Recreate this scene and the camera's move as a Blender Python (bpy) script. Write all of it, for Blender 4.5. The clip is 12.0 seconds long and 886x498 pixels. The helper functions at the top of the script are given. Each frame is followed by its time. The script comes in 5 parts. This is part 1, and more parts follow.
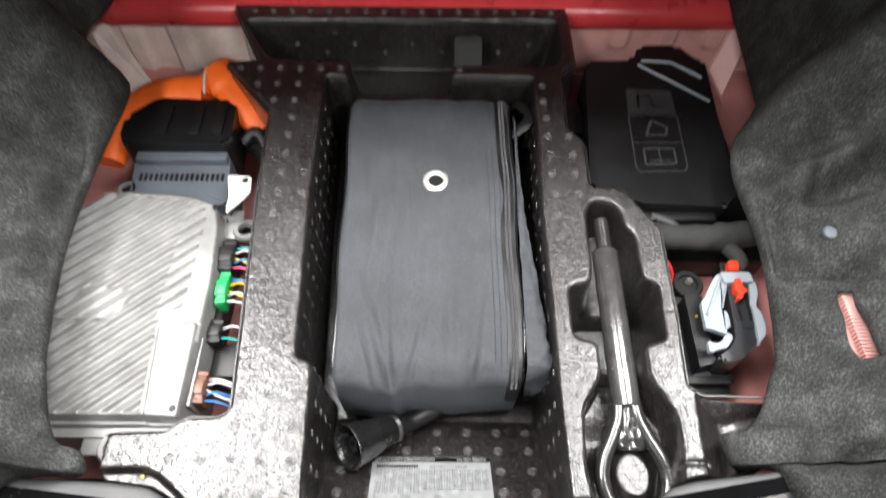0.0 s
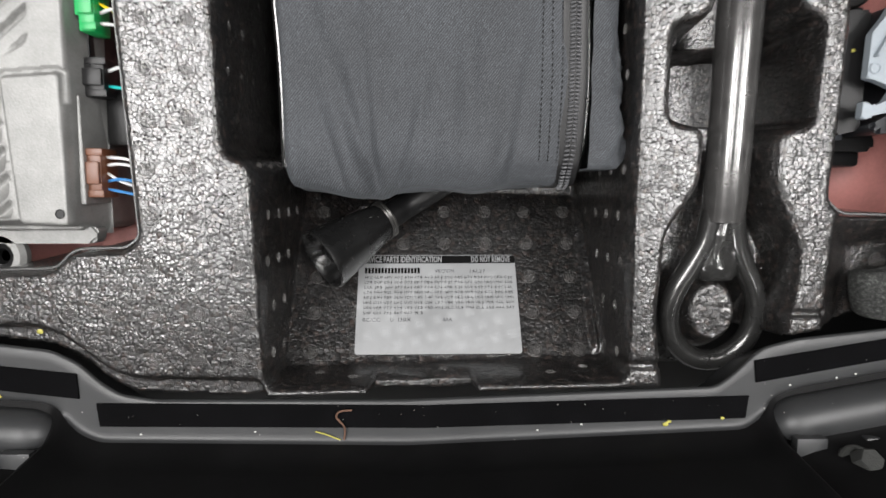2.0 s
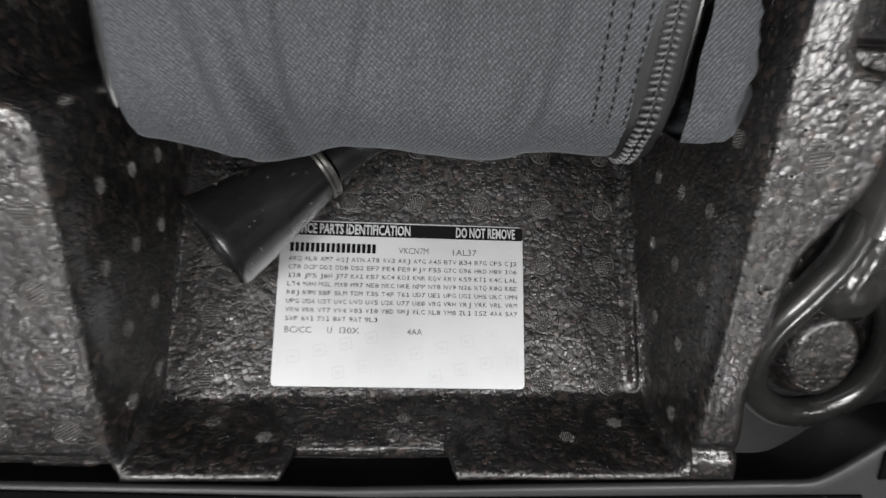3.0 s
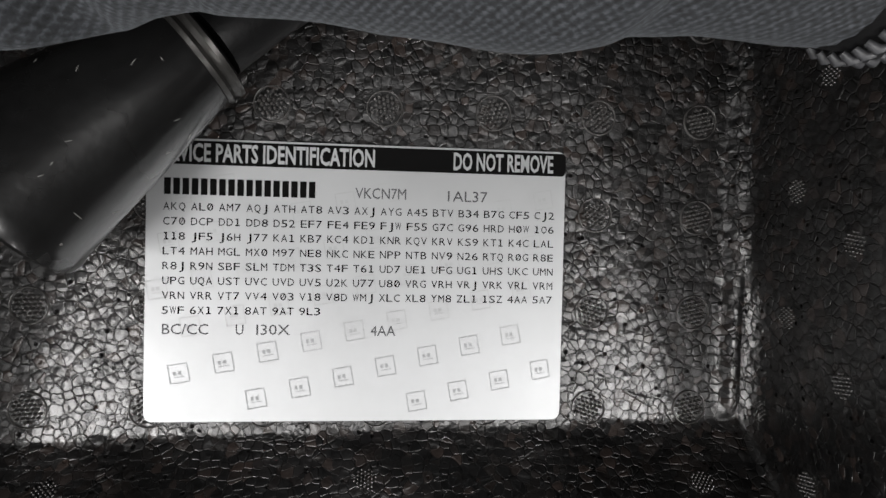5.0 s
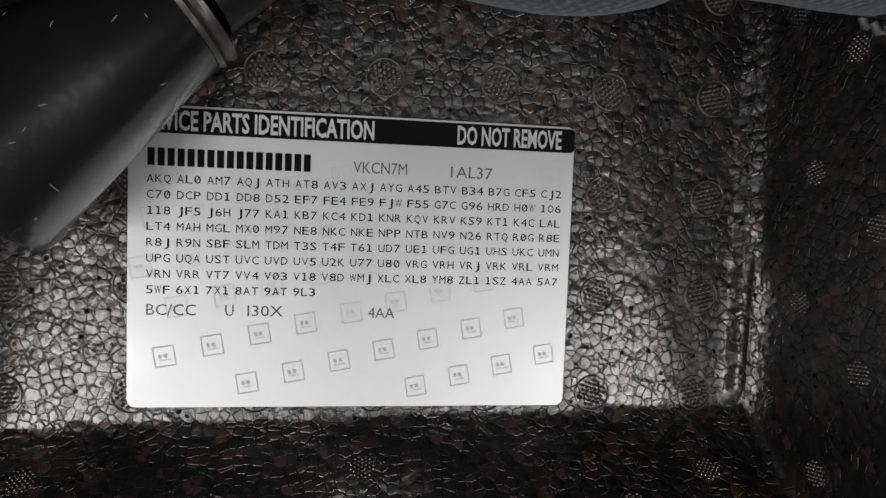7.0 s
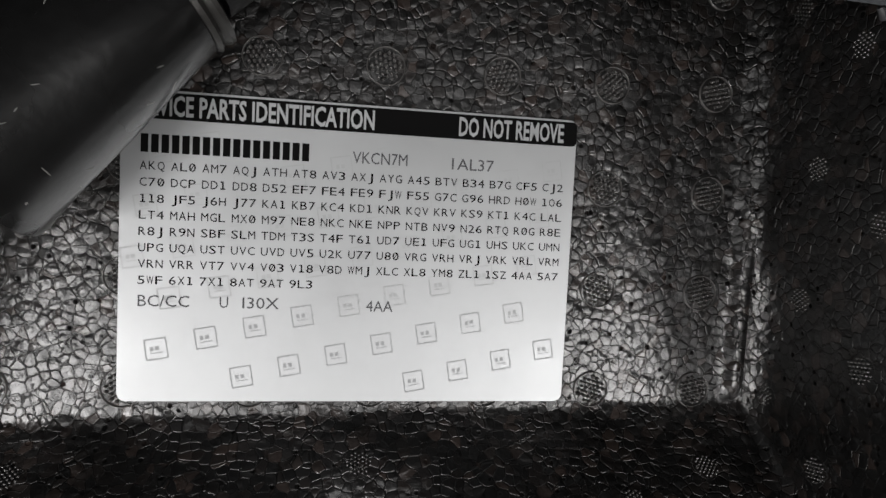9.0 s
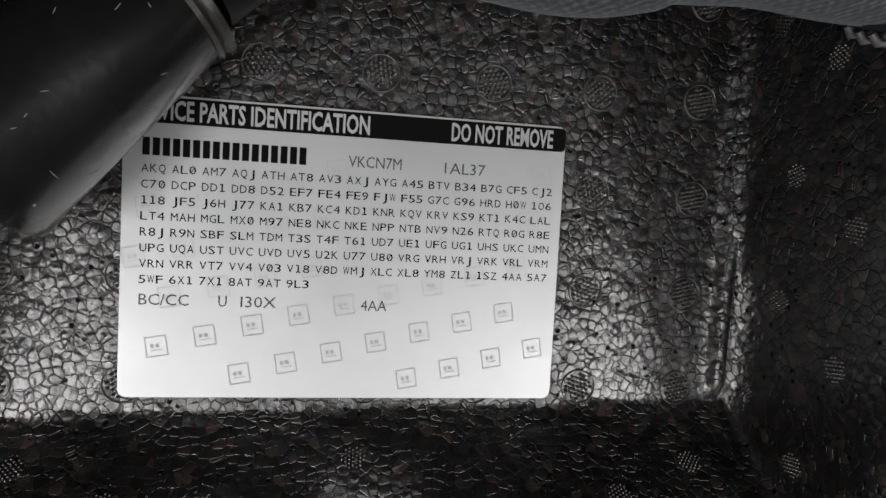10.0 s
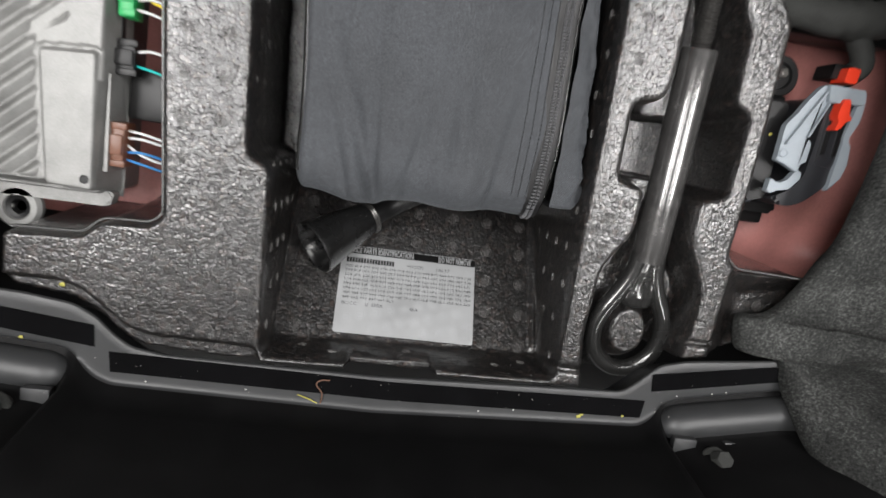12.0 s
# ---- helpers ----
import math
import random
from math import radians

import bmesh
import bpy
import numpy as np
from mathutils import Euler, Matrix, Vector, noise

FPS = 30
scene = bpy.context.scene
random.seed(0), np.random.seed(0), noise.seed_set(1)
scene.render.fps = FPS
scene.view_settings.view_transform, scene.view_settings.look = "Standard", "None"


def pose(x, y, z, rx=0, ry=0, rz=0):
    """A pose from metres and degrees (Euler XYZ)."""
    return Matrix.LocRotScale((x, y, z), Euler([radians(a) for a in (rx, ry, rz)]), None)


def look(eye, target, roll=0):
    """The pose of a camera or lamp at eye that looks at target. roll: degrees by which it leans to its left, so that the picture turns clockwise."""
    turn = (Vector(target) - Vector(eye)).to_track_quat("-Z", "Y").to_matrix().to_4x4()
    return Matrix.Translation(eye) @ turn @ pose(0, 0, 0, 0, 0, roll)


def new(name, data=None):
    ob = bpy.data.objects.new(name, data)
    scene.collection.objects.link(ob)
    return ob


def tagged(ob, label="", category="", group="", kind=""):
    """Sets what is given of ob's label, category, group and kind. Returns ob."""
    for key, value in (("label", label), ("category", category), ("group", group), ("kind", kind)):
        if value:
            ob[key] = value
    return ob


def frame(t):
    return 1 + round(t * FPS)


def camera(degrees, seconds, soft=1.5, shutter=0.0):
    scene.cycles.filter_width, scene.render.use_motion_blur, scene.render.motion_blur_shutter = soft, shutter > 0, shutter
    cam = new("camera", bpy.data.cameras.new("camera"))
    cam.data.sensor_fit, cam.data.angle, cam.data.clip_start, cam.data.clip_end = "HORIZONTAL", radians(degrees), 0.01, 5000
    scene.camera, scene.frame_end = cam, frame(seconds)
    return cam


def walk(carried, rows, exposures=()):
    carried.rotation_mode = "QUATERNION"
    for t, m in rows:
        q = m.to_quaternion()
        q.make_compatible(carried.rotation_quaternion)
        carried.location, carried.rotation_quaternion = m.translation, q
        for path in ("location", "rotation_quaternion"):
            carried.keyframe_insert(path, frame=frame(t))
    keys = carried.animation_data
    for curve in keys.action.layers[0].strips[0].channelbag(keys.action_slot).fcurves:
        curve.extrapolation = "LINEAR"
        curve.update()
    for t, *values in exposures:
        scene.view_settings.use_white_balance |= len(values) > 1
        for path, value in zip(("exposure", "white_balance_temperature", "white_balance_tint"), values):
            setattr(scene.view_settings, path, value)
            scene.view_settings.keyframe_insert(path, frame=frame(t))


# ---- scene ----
cam = camera(71.3, 12.0, soft=1.5, shutter=0.4)
ROWS = [
    (0.0, -0.0274, -0.1209, 0.4660, 32.78, -0.48, 0.02),
    (0.5, -0.0192, -0.0767, 0.4286, 22.49, -0.27, -0.26),
    (1.0, -0.0286, -0.0364, 0.3920, 13.97, -0.52, -0.64),
    (1.5, -0.0313, 0.0053, 0.3581, 3.99, -0.75, -0.58),
    (2.0, -0.0369, 0.0596, 0.3182, -5.65, -1.11, 0.09),
    (2.5, -0.0450, 0.0956, 0.2523, -14.91, -2.19, 2.07),
    (2.7, -0.0378, 0.1051, 0.2134, -18.08, -2.27, 2.72),
    (4.3, -0.0230, 0.0878, 0.0768, -33.09, -2.38, 3.91),
    (4.5, -0.0250, 0.0861, 0.0708, -34.14, -2.60, 4.08),
    (5.0, -0.0263, 0.0838, 0.0574, -35.83, -3.12, 4.38),
    (5.5, -0.0283, 0.0805, 0.0518, -36.97, -3.45, 4.82),
    (6.0, -0.0293, 0.0797, 0.0512, -37.51, -3.72, 5.27),
    (6.5, -0.0308, 0.0798, 0.0511, -37.93, -3.87, 5.56),
    (7.0, -0.0306, 0.0797, 0.0507, -38.21, -4.14, 6.00),
    (9.0, -0.0338, 0.0769, 0.0494, -38.46, -4.89, 7.40),
    (9.5, -0.0341, 0.0772, 0.0496, -38.55, -5.02, 7.63),
    (10.0, -0.0343, 0.0799, 0.0528, -38.48, -5.19, 8.01),
    (10.5, -0.0333, 0.0928, 0.0730, -38.66, -5.41, 8.17),
    (10.8, -0.0355, 0.1393, 0.1299, -43.46, -4.22, 7.22),
]
EXPOSURES = [(0.0, 0.60), (0.5, 0.3), (1.0, 0.1), (1.5, -0.08), (2.0, -0.32), (2.7, -0.47), (4.3, -1.05), (5.5, -1.38), (6.5, -1.5), (9.5, -1.5), (10.5, -1.4), (11.0, -1.0), (11.5, -0.72), (12.0, -0.47)]
SWAYS = [(0.3, look((-0.030, -0.0915, 0.4445), (0.004, 0.778, -1.359), 2.4)), (0.7, look((-0.0155, -0.0545, 0.4195), (0.006, 0.564, -1.481), 1.6)), (0.9, look((-0.029, -0.040, 0.399), (0.017, 0.486, -1.530), 4.8)), (11.0, look((-0.066, 0.137, 0.197), (0.388, -1.029, -1.363), 165.7)), (11.5, look((-0.067, 0.140, 0.296), (0.280, -0.608, -1.526), 162.5)), (12.0, look((-0.070, 0.100, 0.377), (0.193, -0.234, -1.578), 149.7))]
walk(cam, sorted([(t, pose(x, y, z, rx, ry, rz)) for t, x, y, z, rx, ry, rz in ROWS] + SWAYS, key=lambda row: row[0]), EXPOSURES)

# ---- light: a garage with ceiling light panels above the open trunk, and added fill panels ----
world = bpy.data.worlds.new("garage_air")
world.use_nodes = True
world.node_tree.nodes["Background"].inputs[0].default_value = (0.9, 0.95, 1.0, 1)
world.node_tree.nodes["Background"].inputs[1].default_value = 0.012
scene.world = world


def area_lamp(name, place, target, sx, sy, watts, colour=(1.0, 0.98, 0.97)):
    data = bpy.data.lights.new(name, "AREA")
    data.shape, data.size, data.size_y, data.energy, data.color = "RECTANGLE", sx, sy, watts, colour
    ob = new(name, data)
    ob.matrix_world = look(place, target)
    return ob


# inner pair widens highlights, rear row lifts the bulkhead: both added, unseen
for x, y, wide, long, watts in ((-1.05, 0.42, 0.45, 1.2, 62), (-0.42, 0.42, 0.32, 1.2, 18), (0.48, 0.42, 0.32, 1.2, 18), (1.12, 0.42, 0.45, 1.2, 62), (-1.05, -1.75, 0.45, 0.9, 46), (1.12, -1.75, 0.45, 0.9, 46)):
    area_lamp("ceiling_and_fill_light", (x, y, 2.0), (x, y, 0), wide, long, watts)


# ---- materials ----
def nodes_of(name):
    mat = bpy.data.materials.new(name)
    mat.use_nodes = True
    nt = mat.node_tree
    return mat, nt, nt.nodes["Principled BSDF"]


def add(nt, kind, **values):
    n = nt.nodes.new(kind)
    for key, v in values.items():
        if key in n.inputs:
            n.inputs[key].default_value = v
    return n


def coords(nt, scale=(1, 1, 1), turn=(0, 0, 0)):
    tc = nt.nodes.new("ShaderNodeTexCoord")
    mp = nt.nodes.new("ShaderNodeMapping")
    mp.inputs["Scale"].default_value = scale
    mp.inputs["Rotation"].default_value = [radians(a) for a in turn]
    nt.links.new(tc.outputs["Object"], mp.inputs["Vector"])
    return mp.outputs["Vector"]


def noise_tex(nt, vec, scale, detail=3, rough=0.55):
    n = add(nt, "ShaderNodeTexNoise", Scale=scale, Detail=detail, Roughness=rough)
    nt.links.new(vec, n.inputs["Vector"])
    return n.outputs["Fac"]


def ramp(nt, fac, stops):
    r = nt.nodes.new("ShaderNodeValToRGB")
    while len(r.color_ramp.elements) < len(stops):
        r.color_ramp.elements.new(0.5)
    for e, (p, c) in zip(r.color_ramp.elements, stops):
        e.position = p
        e.color = (*c, 1) if len(c) == 3 else c
    nt.links.new(fac, r.inputs["Fac"])
    return r.outputs["Color"]


def grey(v):
    return (v, v, v)


def math_node(nt, op, a, b):
    n = nt.nodes.new("ShaderNodeMath")
    n.operation = op
    for slot, v in zip(n.inputs, (a, b)):
        if isinstance(v, (int, float)):
            slot.default_value = v
        else:
            nt.links.new(v, slot)
    return n.outputs[0]


def bump(nt, bsdf, height, distance, strength=1.0, film=0.3):
    """Relief of a surface; its clear coat follows it only by the share film."""
    for slot, share in (("Normal", 1.0), ("Coat Normal", film)):
        b = add(nt, "ShaderNodeBump", Strength=strength, Distance=distance * share)
        nt.links.new(height, b.inputs["Height"])
        nt.links.new(b.outputs["Normal"], bsdf.inputs[slot])


def map_range(nt, value, lo, hi):
    n = nt.nodes.new("ShaderNodeMapRange")
    n.interpolation_type = "SMOOTHSTEP"
    n.inputs["From Min"].default_value = lo
    n.inputs["From Max"].default_value = hi
    nt.links.new(value, n.inputs["Value"])
    return n.outputs[0]


def foam_material():
    """Moulded bead foam: flat glossy beads, wrinkled seams, open pits, a few reddish beads."""
    mat, nt, b = nodes_of("bead_foam")
    vec = coords(nt)
    wob = add(nt, "ShaderNodeTexNoise", Scale=380, Detail=3)
    nt.links.new(vec, wob.inputs["Vector"])
    mix = nt.nodes.new("ShaderNodeVectorMath")
    mix.operation = "MULTIPLY_ADD"
    nt.links.new(wob.outputs["Color"], mix.inputs[0])
    mix.inputs[1].default_value = (0.0011, 0.0011, 0.0011)
    nt.links.new(vec, mix.inputs[2])
    seam = add(nt, "ShaderNodeTexVoronoi", Scale=430, Randomness=0.85)
    seam.feature = "DISTANCE_TO_EDGE"
    cell = add(nt, "ShaderNodeTexVoronoi", Scale=430, Randomness=0.85)
    spot = add(nt, "ShaderNodeTexVoronoi", Scale=270, Randomness=1.0)
    for v in (seam, cell, spot):
        nt.links.new(mix.outputs[0], v.inputs["Vector"])
    sep = nt.nodes.new("ShaderNodeSeparateColor")
    nt.links.new(cell.outputs["Color"], sep.inputs["Color"])
    pit = map_range(nt, spot.outputs["Distance"], 0.09, 0.19)
    patch = noise_tex(nt, vec, 25, 4)
    fine = noise_tex(nt, vec, 1000, 4, 0.65)
    gaps = map_range(nt, noise_tex(nt, vec, 170, 2), 0.42, 0.58)
    groove = map_range(nt, seam.outputs["Distance"], 0.01, 0.10)
    lip = map_range(nt, seam.outputs["Distance"], 0.0, 0.05)
    round_gap = map_range(nt, cell.outputs["Distance"], 0.80, 0.62)
    open_seam = math_node(nt, "SUBTRACT", 1.0, math_node(nt, "MULTIPLY", math_node(nt, "SUBTRACT", 1.0, lip), 0.65))
    gloss = math_node(nt, "MULTIPLY", math_node(nt, "MULTIPLY", open_seam, pit), math_node(nt, "ADD", 0.7, math_node(nt, "MULTIPLY", round_gap, 0.3)))
    base = ramp(nt, sep.outputs[0], [(0.0, (0.004, 0.004, 0.004)), (0.6, (0.0075, 0.0072, 0.007)), (0.85, (0.014, 0.0112, 0.010)), (1.0, (0.036, 0.026, 0.022))])
    nt.links.new(base, b.inputs["Base Color"])
    rough = math_node(nt, "ADD", math_node(nt, "MULTIPLY", sep.outputs[1], 0.12), math_node(nt, "MULTIPLY", patch, 0.26))
    nt.links.new(math_node(nt, "ADD", rough, 0.19), b.inputs["Roughness"])
    nt.links.new(math_node(nt, "MULTIPLY", gloss, 0.75), b.inputs["Specular IOR Level"])
    nt.links.new(math_node(nt, "MULTIPLY", gloss, 1.0), b.inputs["Coat Weight"])
    b.inputs["Coat Roughness"].default_value = 0.11
    # relief in millimetres: domed beads, seams, uneven bead levels, pits, fine wrinkles and slow swells
    dome = map_range(nt, cell.outputs["Distance"], 0.85, 0.10)
    h = math_node(nt, "ADD", math_node(nt, "MULTIPLY", dome, 0.14), math_node(nt, "MULTIPLY", lip, -0.07))
    for value, depth in ((math_node(nt, "MULTIPLY", groove, gaps), 0.24), (sep.outputs[2], 0.11), (pit, 0.24), (fine, 0.16), (noise_tex(nt, vec, 520, 3, 0.6), 0.13), (noise_tex(nt, vec, 150, 2), 0.50)):
        h = math_node(nt, "ADD", h, math_node(nt, "MULTIPLY", value, depth))
    # every bead leans its own way
    off, lean, dot = (nt.nodes.new("ShaderNodeVectorMath") for _ in range(3))
    off.operation, lean.operation, dot.operation = "SUBTRACT", "SUBTRACT", "DOT_PRODUCT"
    nt.links.new(mix.outputs[0], off.inputs[0])
    nt.links.new(cell.outputs["Position"], off.inputs[1])
    nt.links.new(cell.outputs["Color"], lean.inputs[0])
    lean.inputs[1].default_value = (0.5, 0.5, 0.5)
    nt.links.new(off.outputs[0], dot.inputs[0])
    nt.links.new(lean.outputs[0], dot.inputs[1])
    h = math_node(nt, "ADD", h, math_node(nt, "MULTIPLY", dot.outputs["Value"], 95.0))
    bump(nt, b, h, 0.0009, 1.0, 0.43)
    return mat


def fabric_material():
    """Black woven polyester twill."""
    mat, nt, b = nodes_of("twill_fabric")
    vec = coords(nt, turn=(0, 0, 38))
    waves = []
    for turn, scale in ((38, 270), (-50, 330)):
        w = add(nt, "ShaderNodeTexWave", Scale=scale, Distortion=2.5, Detail=2)
        w.inputs["Detail Scale"].default_value = 2.5
        nt.links.new(coords(nt, turn=(0, 0, turn)), w.inputs["Vector"])
        waves.append(w.outputs["Fac"])
    n1 = noise_tex(nt, vec, 1400, 3)
    n2 = noise_tex(nt, vec, 18, 4)
    f = math_node(nt, "ADD", math_node(nt, "MULTIPLY", math_node(nt, "ADD", waves[0], math_node(nt, "MULTIPLY", waves[1], 0.5)), 0.2), math_node(nt, "MULTIPLY", n1, 0.7))
    f2 = math_node(nt, "ADD", math_node(nt, "MULTIPLY", f, 0.86), math_node(nt, "MULTIPLY", n2, 0.18))
    nt.links.new(ramp(nt, f2, [(0.29, grey(0.010)), (0.51, (0.0290, 0.0320, 0.0362)), (0.73, (0.090, 0.097, 0.108))]), b.inputs["Base Color"])
    b.inputs["Roughness"].default_value = 0.8
    b.inputs["Sheen Weight"].default_value = 0.07
    b.inputs["Sheen Tint"].default_value = (0.85, 0.92, 1.0, 1)
    b.inputs["Sheen Roughness"].default_value = 0.4
    bump(nt, b, f, 0.00016, 0.85)
    return mat


def simple(name, colour, rough=0.5, metal=0.0, var=0.15, grain=600, grain_depth=0.0001, spec=0.5, stain=30, coat=0.0, dust=0):
    """A plain surface with large faint stains and a fine grain."""
    mat, nt, b = nodes_of(name)
    vec = coords(nt)
    n1, n2 = noise_tex(nt, vec, stain, 4), noise_tex(nt, vec, grain, 3)
    f = math_node(nt, "ADD", math_node(nt, "MULTIPLY", n1, 0.65), math_node(nt, "MULTIPLY", n2, 0.35))
    lo, hi = [c * (1 - var) for c in colour], [min(1, c * (1 + var)) for c in colour]
    col = ramp(nt, f, [(0.3, lo), (0.7, hi)])
    if dust:
        v = add(nt, "ShaderNodeTexVoronoi", Scale=dust, Randomness=1.0)
        nt.links.new(vec, v.inputs["Vector"])
        sep = nt.nodes.new("ShaderNodeSeparateColor")
        nt.links.new(v.outputs["Color"], sep.inputs["Color"])
        size = math_node(nt, "MULTIPLY", math_node(nt, "GREATER_THAN", sep.outputs[0], 0.72), math_node(nt, "MULTIPLY", sep.outputs[1], 0.13))
        on = math_node(nt, "LESS_THAN", v.outputs["Distance"], size)
        mx = nt.nodes.new("ShaderNodeMix")
        mx.data_type = "RGBA"
        nt.links.new(math_node(nt, "MULTIPLY", on, 0.8), mx.inputs[0])
        nt.links.new(col, mx.inputs[6])
        mx.inputs[7].default_value = (0.30, 0.29, 0.27, 1)
        col = mx.outputs[2]
    nt.links.new(col, b.inputs["Base Color"])
    r = math_node(nt, "ADD", math_node(nt, "MULTIPLY", n1, 0.2), rough - 0.1)
    nt.links.new(r, b.inputs["Roughness"])
    b.inputs["Metallic"].default_value = metal
    b.inputs["Specular IOR Level"].default_value = spec
    b.inputs["Coat Weight"].default_value = coat
    b.inputs["Coat Roughness"].default_value = 0.12
    bump(nt, b, n2, grain_depth, 0.6)
    return mat


def carpet_material():
    """Needled felt carpet in mottled dark grey with light fibres."""
    mat, nt, b = nodes_of("felt_carpet")
    vec = coords(nt)
    n1, n2, n3 = noise_tex(nt, vec, 560, 4, 0.75), noise_tex(nt, vec, 40, 4), noise_tex(nt, vec, 2500, 2)
    f = math_node(nt, "ADD", math_node(nt, "MULTIPLY", n1, 0.7), math_node(nt, "MULTIPLY", n2, 0.3))
    nt.links.new(ramp(nt, f, [(0.33, grey(0.008)), (0.52, (0.048, 0.0495, 0.0475)), (0.71, (0.185, 0.19, 0.182))]), b.inputs["Base Color"])
    b.inputs["Roughness"].default_value = 0.95
    b.inputs["Specular IOR Level"].default_value = 0.2
    bump(nt, b, math_node(nt, "ADD", n1, n3), 0.0012, 0.9)
    return mat


FOAM = foam_material()
FABRIC = fabric_material()
CARPET = carpet_material()
ALU = simple("cast_aluminium", (0.225, 0.225, 0.218), 0.45, 0.3, 0.3, 900, 0.0002, stain=45)
STEEL = simple("zinc_plated_steel", (0.45, 0.44, 0.41), 0.35, 0.85, 0.1)
CHROME = simple("nickel_eyelet", (0.85, 0.84, 0.78), 0.38, 0.75, 0.05)
HOOK = simple("black_lacquered_steel", (0.035, 0.035, 0.034), 0.26, 0.5, 0.3, 250, 0.0003, 0.7, coat=1.0)
BARE = simple("bare_turned_steel", (0.07, 0.068, 0.065), 0.3, 0.7, 0.2, 500, 0.0001)
SHANK = simple("dark_lacquered_shank", (0.10, 0.098, 0.096), 0.24, 0.6, 0.3, 200, 0.00010, 0.9, stain=80, coat=0.9)
BLACK = simple("black_plastic", (0.0065, 0.0065, 0.0068), 0.42, 0, 0.3, 900, 0.0001, 0.4)
NOZZLE = simple("worn_black_plastic", (0.007, 0.007, 0.007), 0.28, 0, 0.4, 400, 0.0001, 0.6, 40, 0.4, dust=95)
GLOSSY_BLACK = simple("glossy_black_plastic", (0.006, 0.006, 0.006), 0.25, 0, 0.3, 500, 0.00008, 0.7, 30, 0.5)
SILL = simple("grained_trim_plastic", (0.030, 0.031, 0.032), 0.42, 0, 0.12, 1800, 0.00012, dust=260)
VELCRO = simple("hook_tape", (0.0032, 0.0032, 0.0036), 0.95, 0, 0.5, 1600, 0.0006, 0.06, dust=420)
RED = simple("red_body_paint", (0.52, 0.045, 0.05), 0.3, 0, 0.1, 300, 0.0001)
DULL_RED = simple("dull_red_primer", (0.50, 0.21, 0.19), 0.45, 0, 0.18, 400, 0.00012)
PINK = simple("thin_red_overspray", (0.62, 0.33, 0.30), 0.45, 0, 0.15, 400, 0.0001)
# vent pips: glossy, with part of their shine put in as a paler grey
VENT_SKIN = simple("glossy_foam_pips_pale_shine", (0.072, 0.069, 0.066), 0.28, 0, 0.3, 900, 0.00005, 1.0, 30, 0.6)
SMOOTH_FOAM = simple("smooth_foam_skin", (0.011, 0.011, 0.0105), 0.38, 0, 0.3, 900, 0.0003, 0.8, 30, 0.12)
# near-black and dull: the shadow on the sill's inner wall is in this colour
SILL_WALL = simple("shaded_trim_plastic", (0.0042, 0.0042, 0.0044), 0.55, 0, 0.3, 900, 0.0001, 0.14)
ZIP = simple("grey_zip_coil", (0.065, 0.066, 0.07), 0.35, 0, 0.2)
BEIGE = simple("overspray_primer", (0.72, 0.60, 0.53), 0.5, 0, 0.25, 400, 0.0001)
ORANGE = simple("orange_sleeve", (0.85, 0.14, 0.015), 0.5, 0, 0.15, 900, 0.0002)
GREY = simple("grey_plastic", (0.088, 0.098, 0.114), 0.45, 0, 0.1)
PALE = simple("pale_grey_plastic", (0.27, 0.305, 0.335), 0.42, 0, 0.08)
TUBE_GREY = simple("dull_grey_cable", (0.05, 0.052, 0.055), 0.6, 0, 0.15)
LEVER_RED = simple("red_plastic", (0.75, 0.05, 0.02), 0.35, 0, 0.1)
PLUG_GREY = simple("dark_grey_plastic", (0.020, 0.021, 0.024), 0.36, 0, 0.2, 700, 0.00008, 0.6)
GREEN = simple("green_plastic", (0.005, 0.30, 0.075), 0.4, 0, 0.1)
BROWN = simple("brown_plastic", (0.13, 0.05, 0.025), 0.4, 0, 0.15)
TAPE = simple("cloth_harness_tape", (0.026, 0.027, 0.025), 0.85, 0, 0.4, 700, 0.0006)
YELLOW = simple("yellow_fleck", (0.38, 0.35, 0.07), 0.6)
TWIG = simple("dry_plant_brown", (0.12, 0.062, 0.04), 0.75)
SCUFF = simple("pale_scuff", (0.20, 0.20, 0.19), 0.7)
WHITE = simple("white_plastic", (0.58, 0.58, 0.55), 0.4)
PAPER = simple("foil_label", (0.49, 0.50, 0.507), 0.44, 0.66, 0.04, 200, 0.00002, stain=40)
INK = simple("black_ink", (0.006, 0.006, 0.006), 0.8, 0, 0.1)
INK.node_tree.nodes["Principled BSDF"].inputs["Specular IOR Level"].default_value = 0.03  # matt thermal print
FADED_INK = simple("dot_matrix_ink", (0.055, 0.055, 0.06), 0.55, 0, 0.3)
FAINT_MARK = simple("faint_hologram_print", (0.46, 0.47, 0.475), 0.6, 0.1, 0.1, spec=0.2)
MARK = simple("pale_hologram_print", (0.43, 0.44, 0.45), 0.7, 0.0, 0.1, spec=0.15)
PAINTED_WALL = simple("garage_paint", (0.11, 0.11, 0.11), 0.8, 0, 0.06)
WIRES = {n: simple(n + "_wire", c, 0.4, 0, 0.1) for n, c in dict(white=(0.75, 0.76, 0.76), blue=(0.06, 0.24, 0.55), yellow=(0.8, 0.6, 0.02), pink=(0.85, 0.1, 0.25), teal=(0.02, 0.45, 0.42), black=(0.012, 0.012, 0.012), red=(0.7, 0.02, 0.02)).items()}


